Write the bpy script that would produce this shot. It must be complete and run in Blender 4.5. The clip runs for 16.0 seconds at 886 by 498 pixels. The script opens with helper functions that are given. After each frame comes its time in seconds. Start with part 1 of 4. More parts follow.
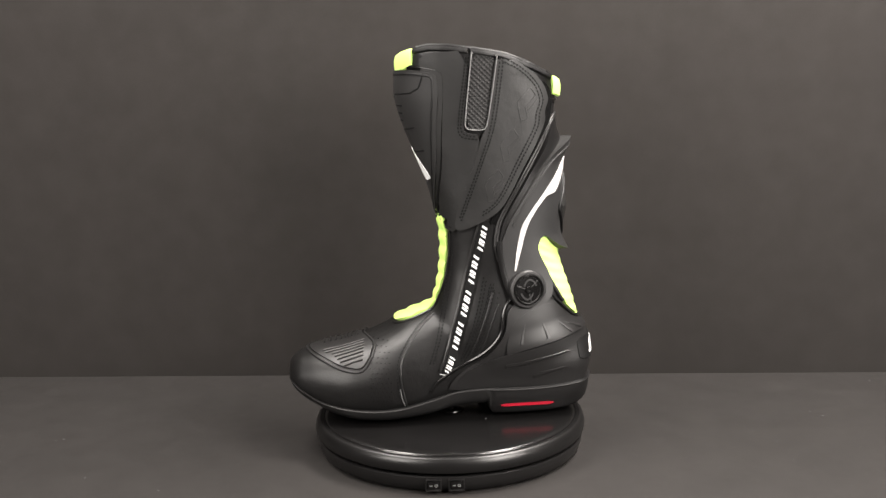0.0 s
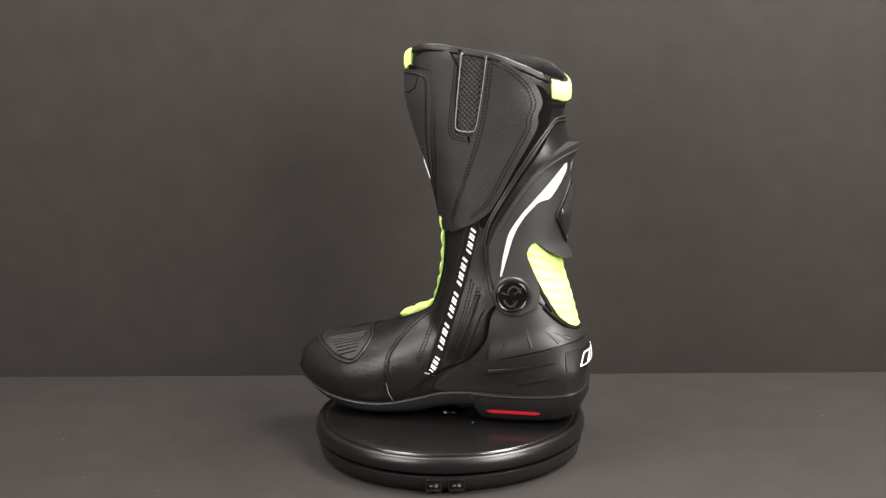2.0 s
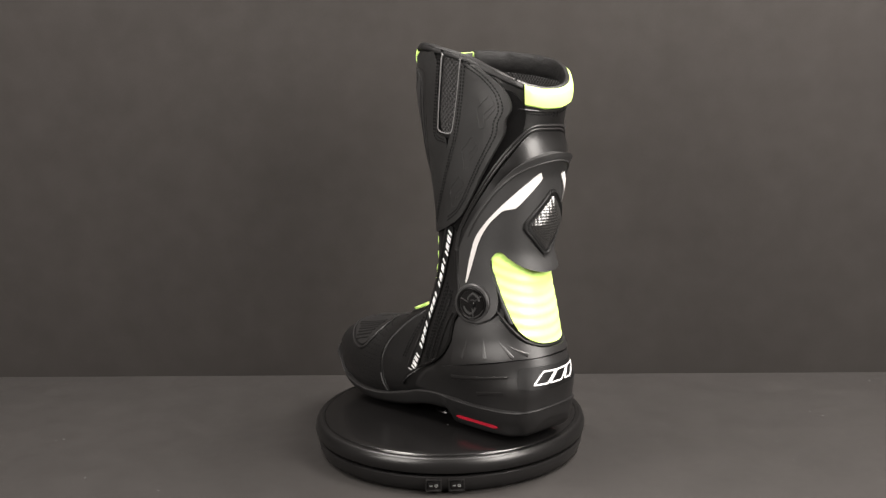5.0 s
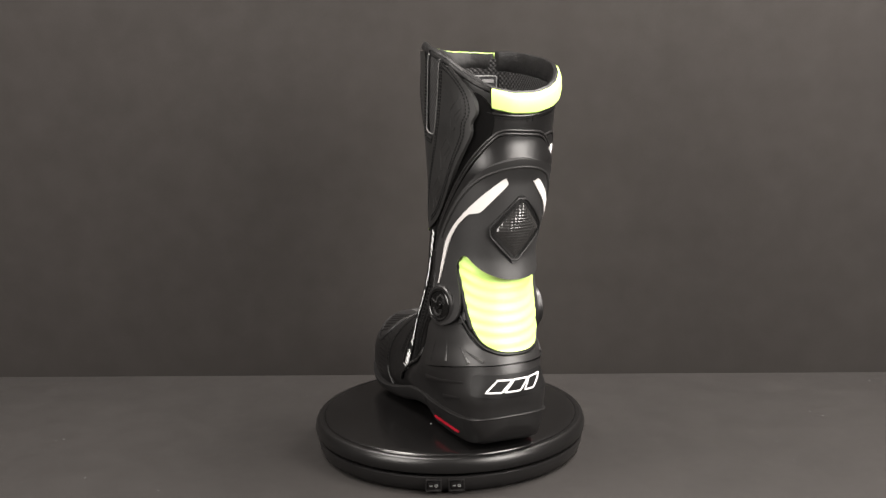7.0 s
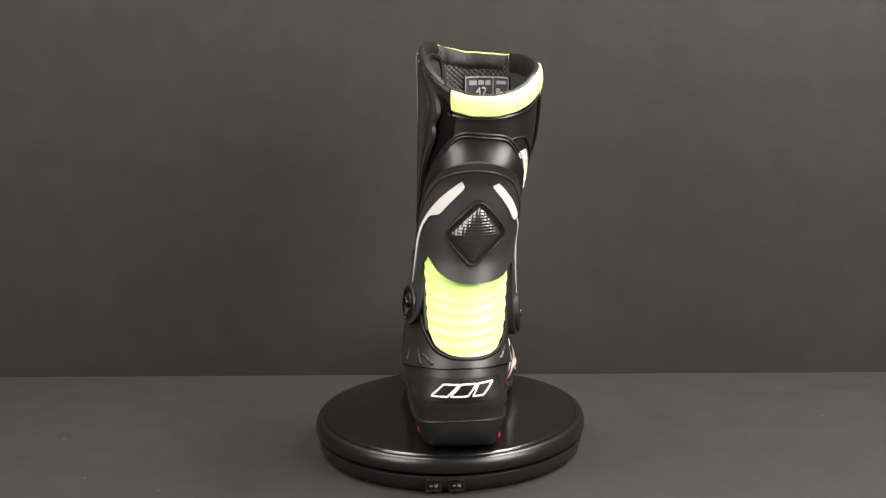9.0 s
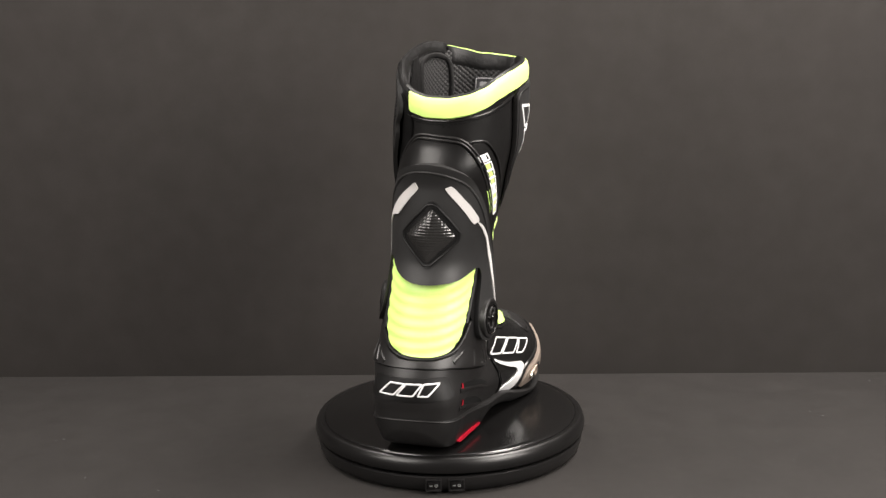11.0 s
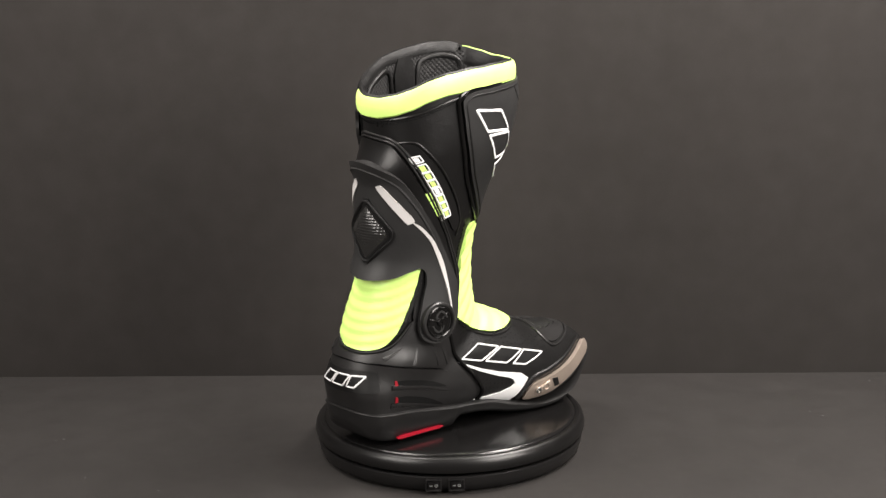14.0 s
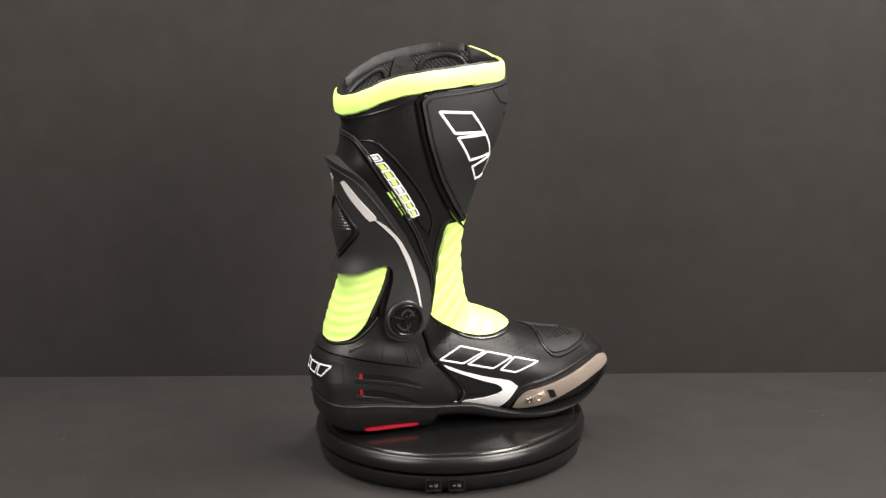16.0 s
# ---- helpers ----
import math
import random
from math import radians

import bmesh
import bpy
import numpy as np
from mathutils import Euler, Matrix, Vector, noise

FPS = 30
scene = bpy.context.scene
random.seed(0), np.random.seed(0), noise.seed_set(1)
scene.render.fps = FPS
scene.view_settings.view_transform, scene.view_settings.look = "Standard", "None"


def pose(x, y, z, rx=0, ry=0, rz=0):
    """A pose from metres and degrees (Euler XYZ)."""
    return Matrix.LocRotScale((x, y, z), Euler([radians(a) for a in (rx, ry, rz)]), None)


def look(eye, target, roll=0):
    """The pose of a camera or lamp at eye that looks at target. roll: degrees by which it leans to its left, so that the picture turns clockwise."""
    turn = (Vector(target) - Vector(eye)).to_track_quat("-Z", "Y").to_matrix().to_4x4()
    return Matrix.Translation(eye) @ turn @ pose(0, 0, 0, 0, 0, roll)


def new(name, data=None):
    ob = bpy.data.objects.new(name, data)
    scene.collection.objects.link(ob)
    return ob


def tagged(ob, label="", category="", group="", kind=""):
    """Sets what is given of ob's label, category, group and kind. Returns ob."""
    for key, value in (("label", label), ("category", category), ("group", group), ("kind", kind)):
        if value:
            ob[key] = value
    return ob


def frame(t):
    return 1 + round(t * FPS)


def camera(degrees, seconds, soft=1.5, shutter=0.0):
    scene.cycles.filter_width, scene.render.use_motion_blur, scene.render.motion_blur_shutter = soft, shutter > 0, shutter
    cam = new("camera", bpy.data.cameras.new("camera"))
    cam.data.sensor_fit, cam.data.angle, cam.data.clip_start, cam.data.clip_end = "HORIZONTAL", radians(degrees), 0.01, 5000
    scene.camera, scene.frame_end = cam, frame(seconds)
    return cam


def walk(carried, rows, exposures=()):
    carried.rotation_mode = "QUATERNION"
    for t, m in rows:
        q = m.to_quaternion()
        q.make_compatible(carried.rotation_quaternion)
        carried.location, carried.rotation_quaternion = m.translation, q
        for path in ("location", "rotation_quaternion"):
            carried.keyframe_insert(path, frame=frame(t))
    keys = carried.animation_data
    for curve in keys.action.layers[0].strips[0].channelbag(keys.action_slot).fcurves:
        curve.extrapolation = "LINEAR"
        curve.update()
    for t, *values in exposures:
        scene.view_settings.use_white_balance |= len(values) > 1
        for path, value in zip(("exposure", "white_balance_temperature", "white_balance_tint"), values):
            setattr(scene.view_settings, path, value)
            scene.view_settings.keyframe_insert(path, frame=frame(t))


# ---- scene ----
TOP = 0.033          # height of the turntable's plate over the table
SPIN = 10.135        # degrees a second
ANGLE = 186.2        # the boot's heading at the start

# camera
EYE = Vector((0.0, -1.2361, 0.4373 + TOP))
PITCH, YAW, ROLL = radians(12.79), radians(-0.151), -1.233
WAY = Vector((math.sin(YAW) * math.cos(PITCH), math.cos(YAW) * math.cos(PITCH), -math.sin(PITCH)))
cam = camera(35.79, 16.0, soft=1.45)
walk(cam, [(0.0, look(EYE, EYE + WAY, ROLL)), (16.0, look(EYE, EYE + WAY, ROLL))],
     exposures=[(0.0, 0.0), (7.0, 0.0), (9.0, -0.08), (11.5, -0.36), (16.0, -0.37)])

# world and lights
world = bpy.data.worlds.new("world")
scene.world = world
world.use_nodes = True
world.node_tree.nodes["Background"].inputs[0].default_value = (0.9, 0.95, 1.0, 1)
world.node_tree.nodes["Background"].inputs[1].default_value = 0.05


def softbox(name, eye, target, wide, high, watts, colour=(1.0, 0.94, 0.885)):
    lamp = bpy.data.lights.new(name, "AREA")
    lamp.shape, lamp.size, lamp.size_y = "RECTANGLE", wide, high
    lamp.energy, lamp.color = watts, colour
    ob = new(name, lamp)
    ob.matrix_world = look(eye, target)
    return ob


softbox("softbox_light", (-0.75, -0.75, 0.68), (0, 0, 0.2), 0.55, 0.65, 14)
softbox("softbox_light", (0.75, -0.75, 0.68), (0, 0, 0.2), 0.55, 0.65, 26.5)
softbox("softbox_light", (-0.42, -0.02, 1.0), (-0.22, 0.03, 0.0), 0.45, 0.3, 12.3)
softbox("softbox_light", (0.46, -0.02, 1.0), (0.2, -0.02, 0.0), 0.45, 0.3, 26.5)


# materials
def material(name, colour, rough, metal=0.0, grain=0.0, grain_size=400.0, bump=0.0, bump_size=600.0, stain=0.0, spec=0.5, coat=0.0, cell=False, dents=0.0):
    """A node material: base colour varied by fine grain and broad stains, with fine relief."""
    m = bpy.data.materials.new(name)
    m.use_nodes = True
    nt = m.node_tree
    b = nt.nodes["Principled BSDF"]
    b.inputs["Roughness"].default_value = rough
    b.inputs["Metallic"].default_value = metal
    b.inputs["Specular IOR Level"].default_value = spec
    b.inputs["Coat Weight"].default_value = coat
    tc = nt.nodes.new("ShaderNodeTexCoord")

    def noise_node(scale, detail=4.0):
        n = nt.nodes.new("ShaderNodeTexNoise")
        n.inputs["Scale"].default_value, n.inputs["Detail"].default_value = scale, detail
        nt.links.new(tc.outputs["Object"], n.inputs["Vector"])
        return n.outputs["Fac"]

    def mapped(value, low, high):
        n = nt.nodes.new("ShaderNodeMapRange")
        n.inputs["From Min"].default_value, n.inputs["From Max"].default_value = 0.3, 0.7
        n.inputs["To Min"].default_value, n.inputs["To Max"].default_value = low, high
        nt.links.new(value, n.inputs["Value"])
        return n.outputs["Result"]

    def times(x, y):
        n = nt.nodes.new("ShaderNodeMath")
        n.operation = "MULTIPLY"
        nt.links.new(x, n.inputs[0])
        nt.links.new(y, n.inputs[1])
        return n.outputs[0]

    factor = times(mapped(noise_node(grain_size), 1 - grain, 1 + grain), mapped(noise_node(14.0, 6.0), 1 - stain, 1 + stain))
    mix = nt.nodes.new("ShaderNodeVectorMath")
    mix.operation = "SCALE"
    mix.inputs[0].default_value = colour
    nt.links.new(factor, mix.inputs["Scale"])
    nt.links.new(mix.outputs[0], b.inputs["Base Color"])
    nt.links.new(mapped(noise_node(35.0, 8.0), max(0.02, rough * 0.88), min(1.0, rough * 1.12)), b.inputs["Roughness"])
    if bump:
        bp = nt.nodes.new("ShaderNodeBump")
        bp.inputs["Strength"].default_value, bp.inputs["Distance"].default_value = bump, 0.0006
        if cell:
            v = nt.nodes.new("ShaderNodeTexVoronoi")
            v.voronoi_dimensions = "2D"
            v.inputs["Scale"].default_value = bump_size
            v.inputs["Randomness"].default_value = 0.06
            turn = nt.nodes.new("ShaderNodeMapping")
            turn.inputs["Rotation"].default_value = (0, 0, radians(45))
            nt.links.new(tc.outputs["UV"], turn.inputs["Vector"])
            nt.links.new(turn.outputs["Vector"], v.inputs["Vector"])
            nt.links.new(v.outputs["Distance"], bp.inputs["Height"])
            bp.inputs["Distance"].default_value = 0.0012
            hole = nt.nodes.new("ShaderNodeMapRange")
            hole.inputs["From Min"].default_value, hole.inputs["From Max"].default_value = 0.15, 0.55
            hole.inputs["To Min"].default_value, hole.inputs["To Max"].default_value = 0.2, 1.5
            nt.links.new(v.outputs["Distance"], hole.inputs["Value"])
            nt.links.new(times(factor, hole.outputs["Result"]), mix.inputs["Scale"])
        else:
            nt.links.new(noise_node(bump_size, 3.0), bp.inputs["Height"])
        if dents:
            wide = nt.nodes.new("ShaderNodeBump")
            wide.inputs["Strength"].default_value, wide.inputs["Distance"].default_value = dents, 0.004
            nt.links.new(noise_node(55.0, 3.0), wide.inputs["Height"])
            nt.links.new(wide.outputs["Normal"], bp.inputs["Normal"])
        nt.links.new(bp.outputs["Normal"], b.inputs["Normal"])
    return m


M = {
    "paper": material("backdrop_paper", (0.0245, 0.0218, 0.0203), 0.85, grain=0.05, grain_size=900, bump=0.15, bump_size=1500, stain=0.06, spec=0.2),
    "table": material("table_cover", (0.0226, 0.0204, 0.0192), 0.75, grain=0.28, grain_size=750, bump=0.4, bump_size=900, stain=0.07, spec=0.25),
    "gloss": material("black_gloss_plastic", (0.0042, 0.004, 0.004), 0.19, grain=0.05, stain=0.1, spec=0.5),
    "disc": material("black_moulded_plastic", (0.006, 0.0057, 0.0057), 0.32, grain=0.05, stain=0.1, spec=0.45),
    "accent": material("dark_red_rubber", (0.30, 0.006, 0.016), 0.45, grain=0.05, stain=0.05),
    "satin": material("black_satin_plastic", (0.010, 0.0095, 0.0095), 0.3, grain=0.1, stain=0.1),
    "leather": material("black_leather", (0.006, 0.0057, 0.0057), 0.4, grain=0.15, grain_size=700, bump=0.25, bump_size=900, stain=0.15, spec=0.4, dents=0.2),
    "flap": material("black_matt_leather", (0.007, 0.0067, 0.0065), 0.55, grain=0.12, grain_size=800, bump=0.2, bump_size=1100, stain=0.1, dents=0.2),
    "rubber": material("black_rubber", (0.0108, 0.0102, 0.0102), 0.43, grain=0.1, bump=0.12, bump_size=1400, stain=0.12, spec=0.52),
    "armour": material("black_matt_polyurethane", (0.0165, 0.016, 0.016), 0.57, grain=0.08, bump=0.1, bump_size=1800, stain=0.08, spec=0.42),
    "neon": material("fluorescent_yellow_leather", (0.69, 1.0, 0.25), 0.45, grain=0.02, bump=0.12, bump_size=900, stain=0.02, spec=0.5, dents=0.15),
    "cup": material("black_glossy_polyurethane", (0.0065, 0.0062, 0.0062), 0.34, grain=0.08, bump=0.06, bump_size=900, stain=0.12, spec=0.42, dents=0.1),
    "border": material("dull_black_border", (0.005, 0.0048, 0.0048), 0.5, grain=0.15, bump=0.2, bump_size=1200, stain=0.1, spec=0.35),
    "white": material("white_print", (0.82, 0.82, 0.82), 0.45, grain=0.02, stain=0.03),
    "red": material("red_rubber_insert", (0.37, 0.006, 0.022), 0.4, grain=0.05, stain=0.05),
    "mesh": material("black_mesh_fabric", (0.0085, 0.008, 0.008), 0.7, grain=0.2, bump=1.0, bump_size=0.31, cell=True),
    "carbon": material("carbon_weave_gloss", (0.02, 0.0195, 0.019), 0.25, grain=0.3, grain_size=500, coat=0.8),
    # stitches and zip tape; also painted shade in slots, grooves and perforations
    "thread_and_shade": material("black_thread_and_shade", (0.004, 0.004, 0.004), 0.8, grain=0.2, spec=0.2),
    "titan": material("bronze_titanium", (0.46, 0.38, 0.32), 0.5, metal=0.75, grain=0.06, grain_size=900, stain=0.08),
    "steel": material("steel", (0.55, 0.53, 0.5), 0.25, metal=1.0, stain=0.1),
    "grey": material("grey_print", (0.30, 0.30, 0.30), 0.5),
    "fluff": material("black_loop_fabric", (0.0026, 0.0025, 0.0025), 1.0, grain=0.4, grain_size=900, bump=1.0, bump_size=1300, spec=0.1),
    "mark": material("dull_grey_print", (0.16, 0.16, 0.16), 0.6),
    "sole": material("black_sole_rubber", (0.0095, 0.009, 0.009), 0.5, grain=0.1, bump=0.12, bump_size=1400, stain=0.15, spec=0.35),
    "lining": material("black_lining_leather", (0.0055, 0.0052, 0.0052), 0.48, grain=0.15, grain_size=700, bump=0.3, bump_size=900, spec=0.3, dents=0.4),
    "silver": material("silver_reflective_print", (0.58, 0.56, 0.55), 0.4, grain=0.04, grain_size=1500, stain=0.05),
    "label": material("grey_woven_label", (0.03, 0.03, 0.032), 0.7, grain=0.2),
    "plate": material("black_polished_plate", (0.0058, 0.0055, 0.0055), 0.2, grain=0.05, stain=0.1, spec=0.6),
    "plaster": material("grey_plaster", (0.5, 0.49, 0.48), 0.9, grain=0.05, stain=0.1),
    "wood": material("dark_floorboards", (0.12, 0.08, 0.05), 0.5, grain=0.2, stain=0.2),
}


# mesh tools; the boot is drawn in millimetres
def finish(name, bm, mat, parent=None, label="", scale=1.0, smooth=True):
    me = bpy.data.meshes.new(name)
    if scale != 1.0:
        bmesh.ops.scale(bm, vec=(scale,) * 3, verts=bm.verts)
    bmesh.ops.recalc_face_normals(bm, faces=bm.faces)
    bm.to_mesh(me)
    bm.free()
    if smooth:
        for p in me.polygons:
            p.use_smooth = True
        me.set_sharp_from_angle(angle=radians(38))
    me.materials.append(M[mat])
    ob = new(name, me)
    if parent is not None:
        ob.parent = parent
    if label:
        tagged(ob, label)
    return ob


def part(name, bm, mat, parent, label=""):
    return finish(name, bm, mat, parent, label, 0.001)


def box_bm(x0, y0, z0, x1, y1, z1, bevel=0.0, segments=2):
    bm = bmesh.new()
    bmesh.ops.create_cube(bm, size=1.0)
    bmesh.ops.scale(bm, vec=(x1 - x0, y1 - y0, z1 - z0), verts=bm.verts)
    bmesh.ops.translate(bm, vec=((x0 + x1) / 2, (y0 + y1) / 2, (z0 + z1) / 2), verts=bm.verts)
    if bevel:
        bmesh.ops.bevel(bm, geom=bm.edges[:], offset=bevel, segments=segments, profile=0.5, affect="EDGES")
    return bm


def lathe_bm(profile, steps=128):
    """A turned solid from (radius, height) pairs."""
    bm = bmesh.new()
    rings = []
    for r, z in profile:
        if r < 1e-9:
            rings.append([bm.verts.new((0, 0, z))] * steps)
        else:
            rings.append([bm.verts.new((r * math.cos(2 * math.pi * i / steps), r * math.sin(2 * math.pi * i / steps), z)) for i in range(steps)])
    for a, b in zip(rings, rings[1:]):
        for i in range(steps):
            j = (i + 1) % steps
            face = []
            for v in (a[i], a[j], b[j], b[i]):
                if v not in face:
                    face.append(v)
            if len(face) > 2:
                bm.faces.new(face)
    return bm


def loft_bm(rings, caps=(True, True)):
    bm = bmesh.new()
    rows = [[bm.verts.new(p) for p in ring] for ring in rings]
    n = len(rows[0])
    for a, b in zip(rows, rows[1:]):
        for i in range(n):
            bm.faces.new((a[i], a[(i + 1) % n], b[(i + 1) % n], b[i]))
    if caps[0]:
        bm.faces.new(rows[0][::-1])
    if caps[1]:
        bm.faces.new(rows[-1])
    return bm


def table_at(rows, x):
    """Smooth interpolation of rows (x, values...) at x."""
    if x <= rows[0][0]:
        return rows[0][1:]
    for i in range(len(rows) - 1):
        a, b = rows[i], rows[i + 1]
        if x <= b[0]:
            p = rows[i - 1] if i else a
            q = rows[i + 2] if i + 2 < len(rows) else b
            h = b[0] - a[0]
            u = (x - a[0]) / h
            out = []
            for k in range(1, len(a)):
                d = (b[k] - a[k]) / h
                m0 = 0.5 * (d + (a[k] - p[k]) / (a[0] - p[0])) if i else d
                m1 = 0.5 * (d + (q[k] - b[k]) / (q[0] - b[0])) if i + 2 < len(rows) else d
                out.append((2 * u**3 - 3 * u**2 + 1) * a[k] + (u**3 - 2 * u**2 + u) * h * m0 + (3 * u**2 - 2 * u**3) * b[k] + (u**3 - u**2) * h * m1)
            return tuple(out)
    return rows[-1][1:]


def ramp(x, a, b):
    t = min(1.0, max(0.0, (x - a) / (b - a)))
    return t * t * (3 - 2 * t)


# the room
def build_room():
    bm = box_bm(-3, -4, -0.80, 3, 2.5, -0.75)
    tagged(finish("floor", bm, "wood"), "dark wooden floor below the table", "floor", kind="structure")
    tagged(finish("ceiling", box_bm(-3, -4, 1.95, 3, 2.5, 2.0), "plaster"), "grey plaster ceiling of the room", "ceiling", kind="structure")
    for name, b in (("wall_north", (-3, 2.5, -0.75, 3, 2.6, 1.95)), ("wall_south", (-3, -4.1, -0.75, 3, -4, 1.95)),
                    ("wall_east", (3, -4, -0.75, 3.1, 2.5, 1.95)), ("wall_west", (-3.1, -4, -0.75, -3, 2.5, 1.95))):
        tagged(finish(name, box_bm(*b), "plaster"), "grey plaster wall of the room", "wall", kind="structure")


def build_table():
    table = tagged(new("photo_table"), "dark charcoal covered table under the turntable", "table")
    finish("tabletop", box_bm(-0.95, -0.75, -0.03, 0.95, 0.235, 0.0, 0.002), "table", table)
    for x in (-0.88, 0.88):
        for y in (-0.68, 0.16):
            finish("leg", box_bm(x - 0.025, y - 0.025, -0.75, x + 0.025, y + 0.025, -0.03, 0.003), "satin", table)
    table.matrix_world = pose(0, -0.024, 0, 0, 0, -2.75)
    def wave(x):
        """The paper hangs a little unevenly."""
        return -0.0025 + 0.010 * ramp(-x, 0.17, 0.5) + 0.0025 * ramp(x, 0.1, 0.4)

    bm = bmesh.new()
    rows = []
    across = [-1.6 + 0.08 * k for k in range(41)]
    for i in range(25):
        z = -0.75 + i * 0.1
        rows.append([bm.verts.new((x, wave(x), z)) for x in across] + [bm.verts.new((x, wave(x) + 0.004, z)) for x in across[::-1]])
    n = len(rows[0])
    for a, b in zip(rows, rows[1:]):
        for i in range(n):
            bm.faces.new((a[i], a[(i + 1) % n], b[(i + 1) % n], b[i]))
    bm.faces.new(rows[0])
    bm.faces.new(rows[-1])
    drop = tagged(finish("backdrop", bm, "paper"), "dark charcoal paper backdrop behind the table", "backdrop", kind="structure")
    drop.matrix_world = pose(0, 0.218, 0, 0, 0, -2.75)


def build_turntable():
    table = tagged(new("turntable"), "black glossy motorised display turntable on the table", "turntable")
    mm = 0.001
    base = [(0, -33), (113, -33), (119, -32.4), (122, -30), (123.8, -25), (124.9, -19.5), (124.9, -18.0), (124.0, -17.2), (116, -17.0), (60, -17.0)]
    finish("base", lathe_bm([(r * mm, z * mm + TOP) for r, z in base]), "satin", table)
    disc = [(0, -14.0), (121, -14.0), (125.4, -13.9), (126.4, -13.2), (126.9, -11), (127.0, -9), (126.8, -6.8), (126.2, -4.6), (125.4, -2.8), (124.4, -1.4), (123.2, -0.5), (122.2, -0.1),
            (121.6, -0.15), (121.1, -0.55), (120.6, -0.6), (120.2, -0.45), (119.6, -0.4), (118.9, -0.6), (118.6, -1.0), (0, -1.0)]
    plate = finish("disc", lathe_bm([(r * mm, z * mm + TOP) for r, z in disc], 160), "disc", table)
    top = [(118.4, -1.4), (118.2, -0.2), (117.4, 0.6), (115.5, 1.15), (111, 1.3), (0, 1.3)]
    finish("top_plate", lathe_bm([(r * mm, z * mm + TOP) for r, z in top], 160), "plate", plate, "polished black plate that mirrors the boot")
    speck = box_bm(-0.7 * mm, -0.5 * mm, 0, 0.7 * mm, 0.5 * mm, 0.5 * mm, 0.0001)
    bmesh.ops.transform(speck, matrix=pose(0.033, -0.03, TOP + 1.2 * mm, 0, 0, 30), verts=speck.verts)
    finish("speck", speck, "grey", plate, "tiny pale speck of lint")
    hub = [(0, 5.2), (4.5, 5.2), (5, 4.8), (5, 3.0), (11, 3.0), (12.5, 2.4), (13, 1.0)]
    finish("hub", lathe_bm([(r * mm, z * mm + TOP) for r, z in hub], 48), "gloss", plate, "raised plastic hub cap with a screw")
    for x in (-15.6, 4.4):
        sw = box_bm((x - 7) * mm, -126.6 * mm, TOP - 29.6 * mm, (x + 7) * mm, -118 * mm, TOP - 18.6 * mm, 0.0007)
        front = min(sw.faces, key=lambda f: f.calc_center_median().y)
        bmesh.ops.inset_region(sw, faces=[front], thickness=1.3 * mm)
        bmesh.ops.translate(sw, verts=front.verts, vec=(0, 1.2 * mm, 0))
        sw = finish("rocker_switch", sw, "satin", table, "small black rocker switch in a frame")
        rock = box_bm((x - 5.2) * mm, -126.4 * mm, TOP - 27.7 * mm, (x + 5.2) * mm, -124.2 * mm, TOP - 20.6 * mm, 0.0006)
        bmesh.ops.rotate(rock, cent=(x * mm, -125.4 * mm, TOP - 24.2 * mm), matrix=Matrix.Rotation(radians(6), 3, "Z"), verts=rock.verts)
        finish("rocker", rock, "gloss", sw)
        finish("off_mark", box_bm((x - 3.6) * mm, -126.75 * mm, TOP - 24.6 * mm, (x - 0.8) * mm, -126.2 * mm, TOP - 23.8 * mm), "mark", sw)
        ring = lathe_bm([(0.7 * mm, 0), (1.4 * mm, 0), (1.4 * mm, 0.5 * mm), (0.9 * mm, 0.5 * mm), (0.9 * mm, 0)], 20)
        bmesh.ops.transform(ring, matrix=pose((x + 2.4) * mm, -126.2 * mm, TOP - 24.2 * mm, 90), verts=ring.verts)
        finish("on_mark", ring, "mark", sw)
    return table, plate


# the boot's form: x to the toe, y to the inner side, z up from the plate
FOOT = [  # x, middle, half width, bottom, top
    (-127, 0, 18, 32, 66), (-123, 0, 29, 16, 74), (-114, 0, 34, 10, 84), (-95, 0, 37, 9, 98), (-60, -2, 40, 12, 108), (-25, -5, 44, 12, 110),
    (5, -8, 47, 9, 106), (35, -11, 51, 4, 95), (65, -13, 54, 2, 80), (95, -14.5, 50.5, 5, 71), (120, -16, 41, 11, 66.5), (136, -17.5, 32.5, 20, 61), (144.5, -18, 25, 27, 56), (149, -18, 14, 33, 50)]
SHAFT = [  # z, front, back, inner, outer
    (40, 30, -123, 36, -37), (65, 28, -128, 42, -43), (90, 18, -119, 42, -46), (115, 9, -112, 37, -46), (140, 4, -104, 31, -46), (170, 3, -99, 28, -49), (200, 8, -101, 26, -56),
    (235, 17, -103, 24, -65), (265, 26, -103, 23, -74), (300, 35, -107, 22, -78), (345, 39, -113, 22, -80)]
RIM = [(-180, 333), (-150, 331), (-120, 331), (-90, 329), (-60, 324), (-30, 313), (0, 308), (30, 312.5), (60, 325), (85, 337), (120, 344), (150, 340), (180, 333)]


def shaft(angle, z, inset=0.0, power=2.35):
    """A point of the shaft; the angle runs from the back, positive to the inner side."""
    f, b, i, o = table_at(SHAFT, z)
    cx, cy, rx, ry = (f + b) / 2, (i + o) / 2, (f - b) / 2 - inset, (i - o) / 2 - inset
    c, s = math.cos(radians(angle)), math.sin(radians(angle))
    return Vector((cx - rx * math.copysign(abs(c) ** (2 / power), c), cy + ry * math.copysign(abs(s) ** (2 / power), s), z))


def rim(angle):
    return table_at(RIM, (angle + 180) % 360 - 180)[0]


